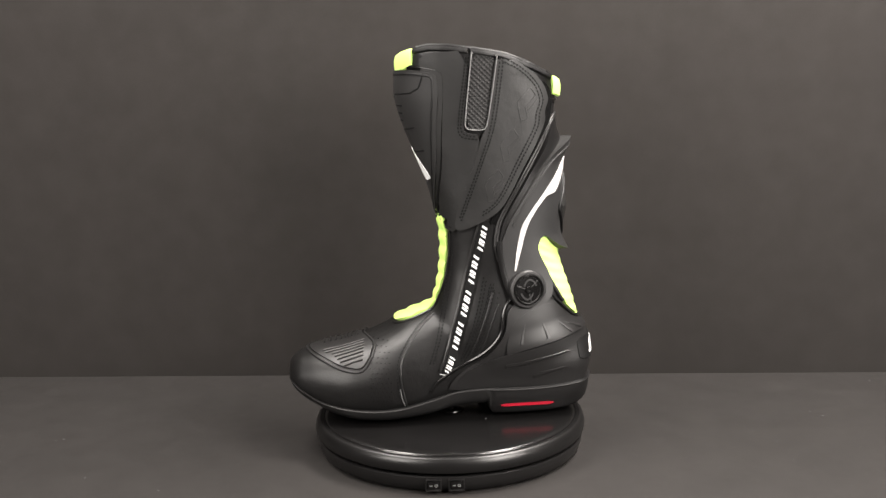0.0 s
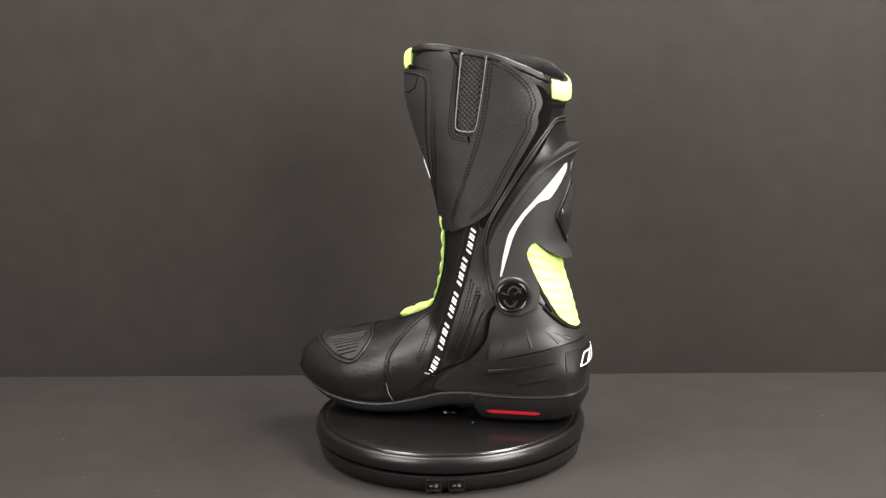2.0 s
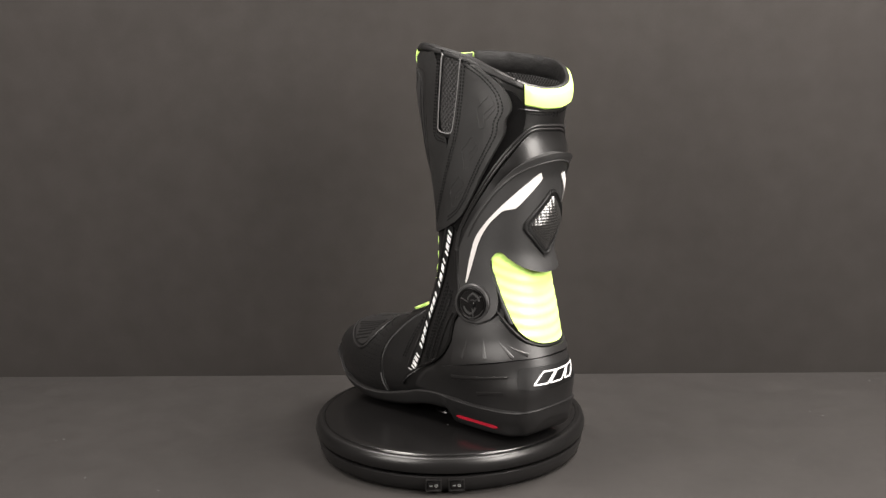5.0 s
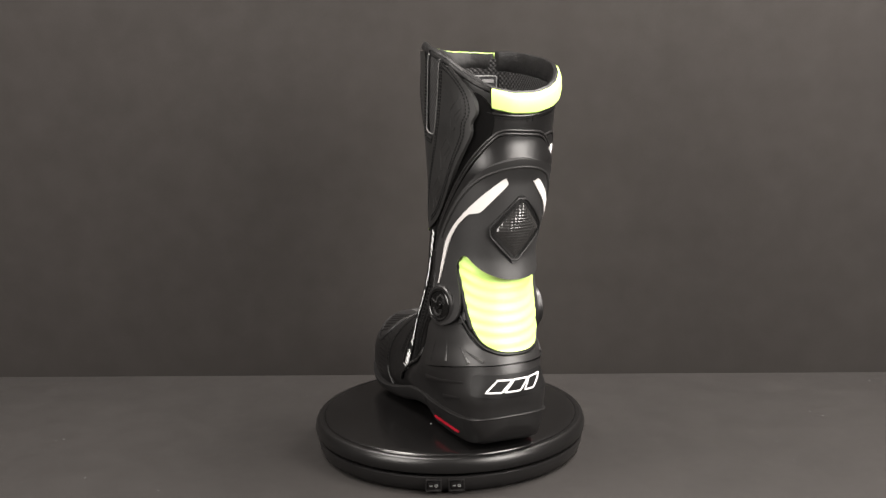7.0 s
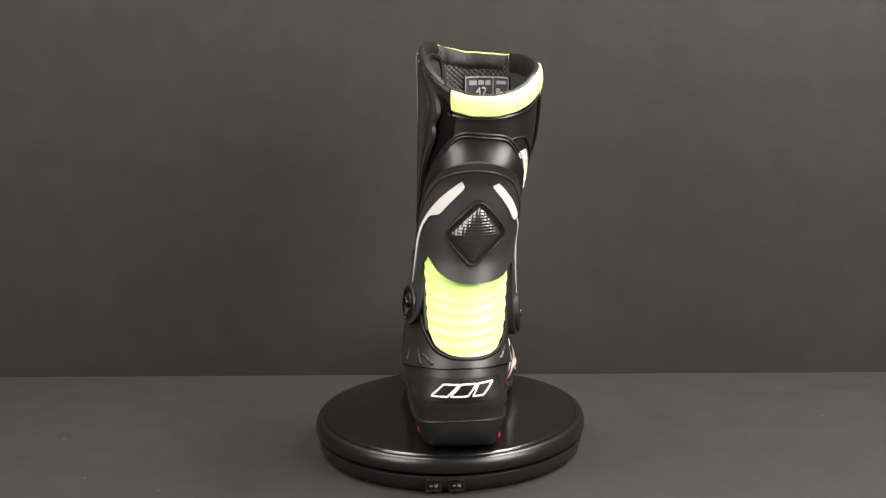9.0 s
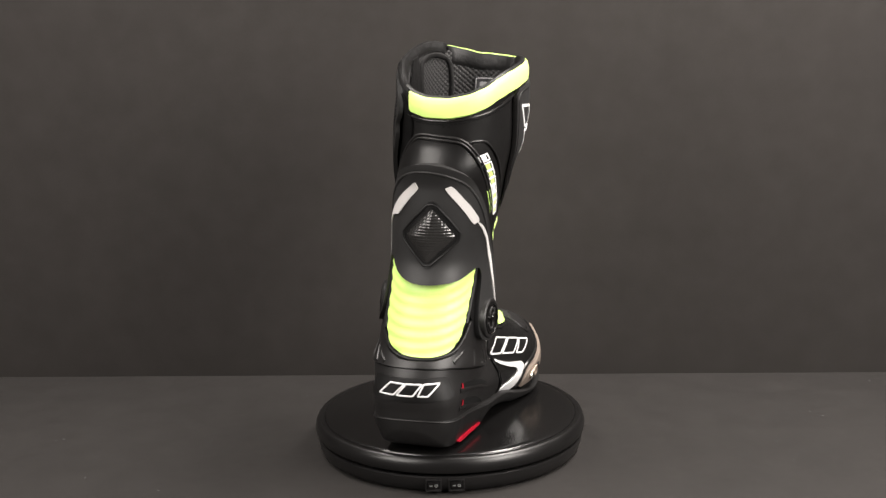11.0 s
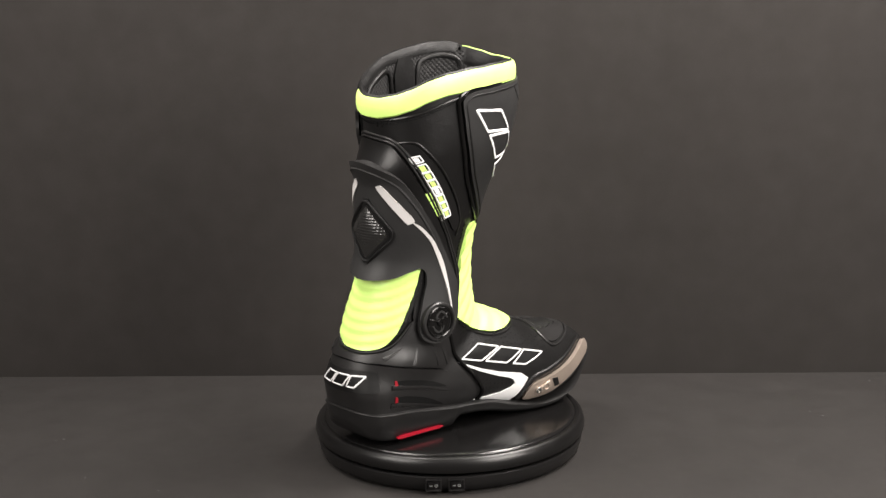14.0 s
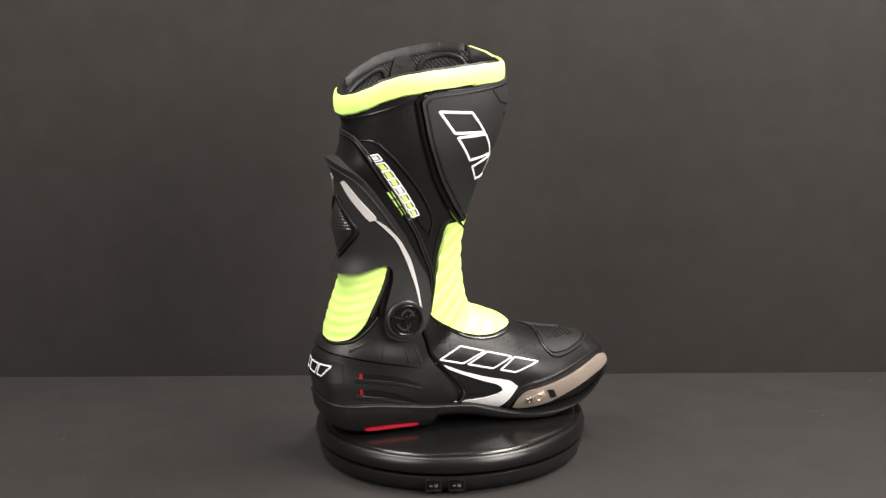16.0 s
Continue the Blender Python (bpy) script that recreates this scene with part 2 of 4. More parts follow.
def build_form():
    """The closed body under all the panels, foot and shaft blended into one surface."""
    n = 64
    rings = []
    for k in range(60):
        x = -127 + 276 * k / 59
        m, h, zb, zt = table_at(FOOT, x)
        ring = []
        for i in range(n):
            a = 2 * math.pi * i / n
            c, s = math.cos(a), math.sin(a)
            p = 2.9 if s < 0 else 2.15
            zm = zb + (zt - zb) * 0.42
            ring.append((x, m + h * math.copysign(abs(c) ** (2 / p), c), zm + ((zt - zm) if s > 0 else (zm - zb)) * math.copysign(abs(s) ** (2 / p), s)))
        rings.append(ring)
    bm = loft_bm(rings)
    up = []
    for k in range(50):
        u = k / 49
        up.append([shaft(a * 360 / n, 40 + (rim(a * 360 / n) - 40) * u) for a in range(n)])
    other = loft_bm(up)
    tmp = bpy.data.meshes.new("tmp")
    other.to_mesh(tmp)
    other.free()
    bm.from_mesh(tmp)
    bpy.data.meshes.remove(tmp)
    bmesh.ops.recalc_face_normals(bm, faces=bm.faces)
    me = bpy.data.meshes.new("form")
    bm.to_mesh(me)
    bm.free()
    ob = new("form", me)
    mod = ob.modifiers.new("remesh", "REMESH")
    mod.mode, mod.voxel_size = "VOXEL", 2.6
    sm = ob.modifiers.new("smooth", "SMOOTH")
    sm.factor, sm.iterations = 0.5, 10
    done = bpy.data.meshes.new_from_object(ob.evaluated_get(bpy.context.evaluated_depsgraph_get()))
    bpy.data.objects.remove(ob)
    out = bmesh.new()
    out.from_mesh(done)
    bpy.data.meshes.remove(done)
    return out


from mathutils.bvhtree import BVHTree

FORM = build_form()
TREE = BVHTree.FromBMesh(FORM)
FORM.verts.ensure_lookup_table()
FORM.faces.ensure_lookup_table()
FORM.normal_update()
NORMALS = np.array([v.normal[:] for v in FORM.verts])
ENDS = np.array([(e.verts[0].index, e.verts[1].index) for e in FORM.edges])
for _ in range(12):
    total = NORMALS.copy()
    np.add.at(total, ENDS[:, 0], NORMALS[ENDS[:, 1]])
    np.add.at(total, ENDS[:, 1], NORMALS[ENDS[:, 0]])
    NORMALS = total / np.maximum(1e-9, np.linalg.norm(total, axis=1, keepdims=True))


def hit(eye, way):
    """The form's point and its smoothed normal along a ray."""
    p, _, f, _ = TREE.ray_cast(Vector(eye), Vector(way).normalized(), 600)
    if p is None:
        p, _, f, _ = TREE.find_nearest(Vector(eye) + Vector(way).normalized() * 200)
    n = Vector()
    for v in FORM.faces[f].verts:
        n += Vector(NORMALS[v.index]) / (0.05 + (v.co - p).length)
    return p, n.normalized()


def axis(z):
    f, b, i, o = table_at(SHAFT, z)
    return Vector((-55 - (140 - z) * 0.1 if z < 140 else -55 + ((f + b) / 2 + 55) * min(1.0, (z - 140) / 45), (i + o) / 2, z))


def on_inner(u, v):
    z = v
    p, n = hit((u, 250, z), (0, -1, 0))
    while v > 280 and p.y < axis(v).y and z > v - 30:
        z -= 1.5
        p, n = hit((u, 250, z), (0, -1, 0))
    p = Vector((p.x, p.y, v)) if z < v else p
    return p, (n + Vector((0, 1.5, 0))).normalized()


def on_outer(u, v):
    p, n = hit((u, -300, v), (0, 1, 0))
    return p, (n + Vector((0, -1.5, 0))).normalized()


def on_round(u, v):
    """u: millimetres round the back at a radius of 55, positive to the inner side."""
    a = u / 55
    w = Vector((-math.cos(a), math.sin(a), 0))
    p, n = hit(axis(v) + w * 300, -w)
    return p, (n + w * 1.5).normalized()


def on_instep(u, v):
    """Round an axis that leans back through the ankle; u as in on_round, but from the front."""
    a = u / 55
    w = Vector((0.85, 0, 0.53)) * math.cos(a) + Vector((0, 1, 0)) * math.sin(a)
    p, n = hit(Vector((-30 - 0.53 * v, -9 - max(0, v) * 0.12, 110 + 0.85 * v)) + w * 300, -w)
    return p, (n + w * 1.5).normalized()


def on_toe(u, v):
    """Round an upright axis in the forefoot; u from the toe, negative to the outer side."""
    a = u / 55
    w = Vector((math.cos(a), math.sin(a), 0))
    p, n = hit(Vector((70, -13, v)) + w * 200, -w)
    return p, (n + w * 1.5).normalized()


def on_top(u, v):
    p, n = hit((u, v, 300 if u > 45 else 150), (0, 0, -1))
    return p, (n + Vector((0, 0, 1.0))).normalized()


# panels, tubes and marks laid on the boot's form
def chaikin(pts, times, closed=True, cut=0.22):
    pts = [Vector((*p, 0)) for p in pts]
    for _ in range(times):
        out = [] if closed else [pts[0]]
        n = len(pts)
        for i in range(n if closed else n - 1):
            a, b = pts[i], pts[(i + 1) % n]
            out += [a.lerp(b, cut), a.lerp(b, 1 - cut)]
        if not closed:
            out.append(pts[-1])
        pts = out
    return pts


def value(h, u, v):
    return h(u, v) if callable(h) else h


def relief_bm(outline, place, h=1.5, sink=-1.0, edge=1.2, step=5.0, rounds=2, cut=0.22):
    """A raised panel: the outline, filled, cut into a fine net, laid on the form and lifted by h, with its border sunk."""
    bm = bmesh.new()
    face = bm.faces.new([bm.verts.new(p) for p in chaikin(outline, rounds, True, cut)])
    bmesh.ops.inset_region(bm, faces=[face], thickness=edge, use_boundary=True, use_even_offset=False)
    us, vs = [v.co.x for v in bm.verts], [v.co.y for v in bm.verts]
    for k, low, high in ((0, min(us), max(us)), (1, min(vs), max(vs))):
        n = int((high - low) / step)
        for i in range(1, n + 1):
            co, no = [0, 0, 0], [0, 0, 0]
            co[k], no[k] = low + (high - low) * i / (n + 1), 1
            bmesh.ops.bisect_plane(bm, geom=bm.verts[:] + bm.edges[:] + bm.faces[:], dist=1e-4, plane_co=co, plane_no=no)
    layer = bm.loops.layers.uv.new("UVMap")
    for f in bm.faces:
        for loop in f.loops:
            loop[layer].uv = loop.vert.co.xy
    moved = []
    for v in bm.verts:
        p, n = place(v.co.x, v.co.y)
        lift = value(sink, v.co.x, v.co.y) if v.is_boundary else value(h, v.co.x, v.co.y)
        moved.append((v, p + n * lift, n))
    for v, p, n in moved:
        v.co = p
    bm.normal_update()
    score = sum(v.normal.dot(n) for v, p, n in moved)
    bm.faces.ensure_lookup_table()
    if score < 0:
        bmesh.ops.reverse_faces(bm, faces=bm.faces)
    return bm


def keep(name, bm, mat, parent, label=""):
    """As part(), for open panels whose facing is set already."""
    me = bpy.data.meshes.new(name)
    bmesh.ops.scale(bm, vec=(0.001,) * 3, verts=bm.verts)
    bm.to_mesh(me)
    bm.free()
    for p in me.polygons:
        p.use_smooth = True
    me.set_sharp_from_angle(angle=radians(50))
    me.materials.append(M[mat])
    ob = new(name, me)
    ob.parent = parent
    if label:
        tagged(ob, label)
    return ob


def panel(name, parent, mat, outline, place, label="", **more):
    return keep(name, relief_bm(outline, place, **more), mat, parent, label)


def trail(path, closed=False, gap=3.0, smooth=2):
    """Points spaced evenly along a smoothed path."""
    pts = chaikin(path, smooth, closed)
    if closed:
        pts.append(pts[0])
    out = [pts[0]]
    left = gap
    for a, b in zip(pts, pts[1:]):
        d = (b - a).length
        at = left
        while at <= d:
            out.append(a.lerp(b, at / d))
            at += gap
        left = at - d
    return out


def tube_bm(path, place, r=1.0, h=0.5, closed=False, gap=3.0, smooth=2, taper=0.0, sides=8, flat=1.0):
    pts = trail(path, closed, gap, smooth)
    if closed and (pts[-1] - pts[0]).length < gap * 0.6:
        pts.pop()
    spots = []
    for q in pts:
        p, n = place(q.x, q.y)
        spots.append((p + n * value(h, q.x, q.y), n))
    rings = []
    m = len(spots)
    for i, (p, n) in enumerate(spots):
        a = spots[(i - 1) % m if closed else max(0, i - 1)][0]
        b = spots[(i + 1) % m if closed else min(m - 1, i + 1)][0]
        t = (b - a).normalized()
        side = t.cross(n).normalized()
        up = side.cross(t)
        rr = r * (1 - taper * i / max(1, m - 1))
        rings.append([p + (side * math.cos(2 * math.pi * k / sides) + up * flat * math.sin(2 * math.pi * k / sides)) * rr for k in range(sides)])
    if closed:
        rings.append(rings[0])
        bm = loft_bm(rings, (False, False))
        bmesh.ops.remove_doubles(bm, verts=bm.verts, dist=0.001)
        return bm
    return loft_bm(rings)


def tube(name, parent, mat, path, place, label="", **more):
    return part(name, tube_bm(path, place, **more), mat, parent, label)


def stitches(parent, path, place, h=0.3, closed=False, pitch=3.1, mat="thread_and_shade"):
    bm = bmesh.new()
    pts = trail(path, closed, pitch)
    for a, b in zip(pts, pts[1:]):
        p, n = place(a.x, a.y)
        q, _ = place(a.x + (b.x - a.x) * 0.62, a.y + (b.y - a.y) * 0.62)
        t = (q - p)
        if t.length < 0.3:
            continue
        s = t.normalized().cross(n) * 0.55
        lift = n * value(h, a.x, a.y)
        vs = [bm.verts.new(p + lift + s * k + n * e) for k in (-1, 1) for e in (-0.6, 0.35)] + [bm.verts.new(q + lift + s * k + n * e) for k in (-1, 1) for e in (-0.6, 0.35)]
        for f in ((0, 1, 3, 2), (4, 6, 7, 5), (0, 4, 5, 1), (2, 3, 7, 6), (1, 5, 7, 3), (0, 2, 6, 4)):
            bm.faces.new([vs[i] for i in f])
    return part("stitching", bm, mat, parent)


def glyphs(parent, corners, place, h, mat="white", count=3, r=0.75, gaps=0.1):
    """Plain slanted shapes in place of a mark: corners low start, low end, high end, high start."""
    a, b, c, d = [Vector((*p, 0)) for p in corners]

    def spot(s, t):
        q = a.lerp(b, s).lerp(d.lerp(c, s), t)
        return (q.x, q.y)

    for i in range(count):
        s0, s1 = (i + gaps * 0.5) / count, (i + 1 - gaps * 0.5) / count
        w = s1 - s0
        kinds = (
            [(0, 0), (0.04, 1), (1, 1), (0.92, 0)],
            [(0, 0), (0, 1), (1, 1), (1, 0)],
            [(0.2, 0), (0, 1), (1, 1), (0.8, 0)])
        tube("print_mark", parent, mat, [spot(s0 + w * x, y) for x, y in kinds[i % 3]], place, h=h, r=r, closed=True, gap=1.0, smooth=0, sides=6, flat=0.5)


def fit_round(profile, place, u, v, lift, steps=40):
    """A turned piece set on the form with its axis along the surface's normal."""
    bm = lathe_bm(profile, steps)
    p, n = place(u, v)
    bmesh.ops.transform(bm, matrix=Matrix.Translation(p + n * lift) @ n.to_track_quat("Z", "Y").to_matrix().to_4x4(), verts=bm.verts)
    return bm


def armour_lift(u, v):
    """How far the calf armour stands off the leather."""
    mid = math.exp(-(u / 42) ** 2)
    return 4.5 + 4.5 * mid + 9 * ramp(v, 232, 256) * math.exp(-(u / 34) ** 2) + 5.0 * ramp(v, 170, 148) * mid + 3.0 * math.exp(-((u + 78) / 22) ** 2) * ramp(v, 170, 108) + 5.0 * math.exp(-((u + 98) / 30) ** 2) * ramp(v, 205, 165)


def neon_back(u, v):
    return 2.8 + 1.1 * abs(math.sin(math.pi * (v - 0.005 * u * u) / 9.2))


def neon_front(u, v):
    return 1.8 + 1.7 * abs(math.sin(math.pi * (v - 0.10 * u) / 12.0))


def flap_lift(u, v):
    """The flap's rear edge stands off the shaft."""
    return 3.6 + 5.0 * ramp(u, -52, -88) * ramp(v, 185, 250) * ramp(v, 322, 280)


def band_lift(u, v):
    """The heel band draws in towards the sole."""
    low = 38 - 9 * ramp(-u, 40, 130)
    return 2.6 + 2.6 * ramp(v, low, low + 17)


def guard_lift(u, v):
    return 3.0 + 6.0 * math.exp(-((u - 190) / 45) ** 2) * ramp(v, 200, 285) * (1 - 0.6 * ramp(v, 296, 320))


def build_sole(boot):
    top = [(-136, 36.5), (-107, 34), (-80, 32.5), (-2, 31), (19, 25), (50, 18), (92, 18), (124, 24), (140, 33), (148, 39), (156, 44)]
    low = [(-136, 28), (-132, 20), (-128, 13), (-122, 8.5), (-115, 5.4), (-107, 3.4), (-96, 1.9), (-38, 1.5), (-35, 2), (-33, 11), (-28, 12), (0, 10), (20, 5), (45, 1.6), (85, 1.8), (105, 6), (119, 11.5), (132, 19.5), (142, 27), (152, 35), (156, 38)]
    rings = []
    xs = [-134, -133.4, -132.4] + [-131 + i * 4 for i in range(24)] + [-37, -35, -33, -31] + [-27 + i * 4 for i in range(42)] + [140, 142.5, 144.5, 146.3, 147.7, 148.8, 149.6]
    for x in xs:
        m, h, _, _ = table_at(FOOT, max(-134.5, min(149.0, x)))
        zt, zb = table_at(top, x)[0], table_at(low, x)[0]
        if x in (-35, -33, -37):
            zb = {-37: 1.6, -35: 4.0, -33: 10.0}[x]
        if x < -110:
            m, h = 0.0, 34.3 * max(0.02, 1 - ((-110 - x) / 24.1) ** 2.5) ** (1 / 2.5)
        if x > 134:
            h = 33.5 * max(0.02, 1 - ((x - 134) / 15.7) ** 2.6) ** (1 / 2.6)
        h += 3.2 - 1.2 * ramp(x, -50, -30)
        narrow = 0.81 if x < -34 else 0.93
        zt = max(zt, zb + 5)
        lift = 0.1 if x < -34 else 0.28
        w = [(1, 0.93), (0.985, 1.0), (0.9, 1.0), (-0.9, 1.0), (-0.985, 1.0), (-1, 0.93), (-(1 + narrow) / 2 - 0.02, 0.55), (-narrow, lift), (-narrow * 0.93, lift * 0.3), (-narrow * 0.7, 0), (narrow * 0.7, 0), (narrow * 0.93, lift * 0.3), (narrow, lift), ((1 + narrow) / 2 + 0.02, 0.55)]
        xr = x if x > -110 else -110 + (x + 110) * 0.88
        rings.append([(xr, m + h * a, zb + (zt - zb) * b + 5.0 * max(0.0, a) * (1 - b) + max(0.0, -a) * (1 - b) * (2.5 * ramp(x, -30, -40) + 5.0 * ramp(x, 70, 110)) - 9.0 * b * max(0.0, -a) * ramp(x, -95, -20) * ramp(x, 150, 100)) for a, b in w])
    sole = part("outsole", loft_bm(rings), "sole", boot, "moulded black rubber sole with a stepped heel")
    back = [Vector(r[0]) for r in rings if r[0][0] < -30][::-1] + [Vector(r[5]) for r in rings if r[0][0] < -30]
    edge = []
    for i, p in enumerate(back):
        t = (back[min(i + 1, len(back) - 1)] - back[max(i - 1, 0)]).normalized()
        side = t.cross(Vector((0, 0, 1))).normalized()
        edge.append([p + (side * math.cos(k * 1.0472) + Vector((0, 0, 1)) * math.sin(k * 1.0472)) * 0.9 for k in range(6)])
    part("sole_lip", loft_bm(edge), "sole", sole, "thin raised line round the heel")
    for s in (1, -1):
        rings = []
        for k in range(13):
            x = (-93 if s > 0 else -99) + 49 * k / 12
            m, h, _, _ = table_at(FOOT, x)
            y = m + s * ((h + 3.2) * 0.86 + 0.9)
            zc = 14.5 if s > 0 else 8.0
            tip = 0.4 if k in (0, 12) else 1.0
            rings.append([(x, y - s * 4, zc - 1.45 * tip), (x, y - s * 0.3, zc - 1.45 * tip), (x, y, zc - 1.45 * tip), (x, y + s * 0.25, zc + 1.45 * tip), (x, y, zc + 1.45 * tip), (x, y - s * 4, zc + 1.45 * tip)])
        part("heel_insert", loft_bm(rings), "red", sole, "red rubber strip along the heel's foot")


def build_collar(boot):
    def roll(name, a0, a1, mat, drop, fat, label, inner=False, shift=0.0):
        n = max(6, int(abs(a1 - a0) / 4))
        rings = []
        for i in range(n + 1):
            a = a0 + (a1 - a0) * i / n
            end = min(1.0, min(i, n - i) / 1.5 + 0.55)
            p = shaft(a, rim(a))
            q = (shaft(a + 1, rim(a)) - shaft(a - 1, rim(a)))
            out = Vector((q.y, -q.x, 0)).normalized()
            if out.dot(p - axis(p.z)) < 0:
                out = -out
            d = value(drop, a, 0)
            wave = 0.5 * math.sin(a * 0.35)
            if inner:
                k = d / 20
                sec = [(-0.2 + shift * 0.4, -1.5), (0.1 + shift * 0.5, 1.0 + shift), (-1.4 + shift * 0.4, 2.5 + shift), (-3.6, 2.1 + shift), (-5.4, -1.5 + shift), (-6.2, -10 * k), (-6.0, -17 * k), (-4, -20 * k), (-2, -12 * k)]
            else:
                sec = [(0.3, -d), (fat * 0.75, -d + 1.2), (fat, -d * 0.65), (fat * 0.98, -d * 0.3), (fat * 0.65, -0.6), (0.5, 0.7), (-0.8, 0.5), (-1.6, -2), (-0.5, -d * 0.6)]
            rings.append([p + out * (x * end) + Vector((0, 0, z + wave * 0.4)) for x, z in sec])
        part(name, loft_bm(rings), mat, boot, label)

    roll("collar", 33, -214, "neon", lambda a, _: 16.5, 3.2, "padded fluorescent yellow collar round the opening")
    roll("collar_edge", 145, 100, "lining", 4.5, 1.7, "black leather edge of the opening")
    roll("collar_edge", 98, 35, "lining", 4.5, 1.7, "black leather edge of the opening")
    roll("collar_lining", 40, -138, "lining", 18, 2.0, "black padded leather inside the collar", True)
    roll("collar_lining", -140, -216, "lining", 18, 2.0, "black padded leather inside the collar", True, -2.2)
    roll("collar_lining", 142, 42, "lining", 8, 2.0, "black padded leather inside the collar", True)
    rings = []
    for k in range(16):
        u = k / 15
        rings.append([shaft(a * 6, rim(a * 6) - 4 + (150 - rim(a * 6)) * u, 5.0) for a in range(60)])
    bm = loft_bm(rings, (False, True))
    layer = bm.loops.layers.uv.new("UVMap")
    for f in bm.faces:
        way = [math.atan2(loop.vert.co.y - axis(320).y, -(loop.vert.co.x - axis(320).x)) * 62 for loop in f.loops]
        for loop, a in zip(f.loops, way):
            loop[layer].uv = (a + 2 * math.pi * 62 if max(way) - min(way) > 200 and a < 0 else a, loop.vert.co.z)
    lining = part("lining", bm, "mesh", boot, "black perforated mesh lining")

    def inside(a, v):
        p = shaft(a, v, 5.4)
        q = axis(v) - p
        q.z = 0
        return p, q.normalized()

    panel("gusset_backing", lining, "lining", [(85, 333), (100, 337), (101, 270), (84, 270)], inside, "smooth black strip behind the gusset", h=1.6, sink=-0.5, edge=1.0, step=5, rounds=1)
    for path in ([(28, 285), (34, 303), (48, 310), (64, 317), (78, 325), (82, 319), (83, 270)], [(103, 270), (103, 322), (106, 331), (124, 335), (144, 330), (148, 318), (149, 280)]):
        tube("pad_border", lining, "lining", path, inside, h=0.6, r=2.3, flat=0.7)


def build_label(boot):
    def inside(u, v):
        a = 207 + u * 0.85
        p = shaft(a, v + 4, 5.6)
        q = axis(v) - p
        q.z = 0
        return p, q.normalized()

    tag = panel("size_label", boot, "label", [(-38, 283), (22, 283), (22, 308), (-38, 308)], inside, "black woven size label sewn into the lining", h=0.9, sink=-0.4, edge=0.5, step=6, rounds=0)
    tube("label_border", tag, "grey", [(-37, 284), (21, 284), (21, 307), (-37, 307)], inside, h=1.1, r=0.5, closed=True, smooth=0, gap=2)
    tube("label_border", tag, "grey", [(-4, 284.5), (-4, 306.5)], inside, h=1.1, r=0.5, smooth=0, gap=2)
    for k in range(3):
        panel("print_bar", tag, "grey", [(-33 + k * 9, 300), (-26 + k * 9, 300), (-26 + k * 9, 304), (-33 + k * 9, 304)], inside, h=1.3, sink=0.4, edge=0.2, step=9, rounds=0)
    for k in range(4):
        panel("print_bar", tag, "grey", [(-30 + k * 5, 286), (-27 + k * 5, 286), (-27 + k * 5, 288), (-30 + k * 5, 288)], inside, h=1.3, sink=0.4, edge=0.2, step=9, rounds=0)
    panel("print_bar", tag, "grey", [(1, 301), (17, 301), (17, 304), (1, 304)], inside, h=1.3, sink=0.4, edge=0.2, step=9, rounds=0)
    panel("print_bar", tag, "grey", [(1, 287), (7, 287), (7, 297), (1, 297)], inside, h=1.3, sink=0.4, edge=0.2, step=9, rounds=0)
    for body, u, v, size in (("42", -20, 291, 8), ("CE", 14, 288, 7)):
        fc = bpy.data.curves.new("words", "FONT")
        fc.body, fc.size, fc.extrude, fc.align_x = body, size * 1.3, 0.3, "CENTER"
        tmp = new("words", fc)
        me = bpy.data.meshes.new_from_object(tmp.evaluated_get(bpy.context.evaluated_depsgraph_get()))
        bpy.data.objects.remove(tmp)
        p, n = inside(u, v)
        side = Vector((0, 0, 1)).cross(n).normalized()
        m = Matrix((side, Vector((0, 0, 1)), n)).transposed().to_4x4()
        bm = bmesh.new()
        bm.from_mesh(me)
        bpy.data.meshes.remove(me)
        bmesh.ops.transform(bm, matrix=Matrix.Translation(p + n * 1.3) @ m, verts=bm.verts)
        part("printed_characters", bm, "white", tag, "white printed size and mark")


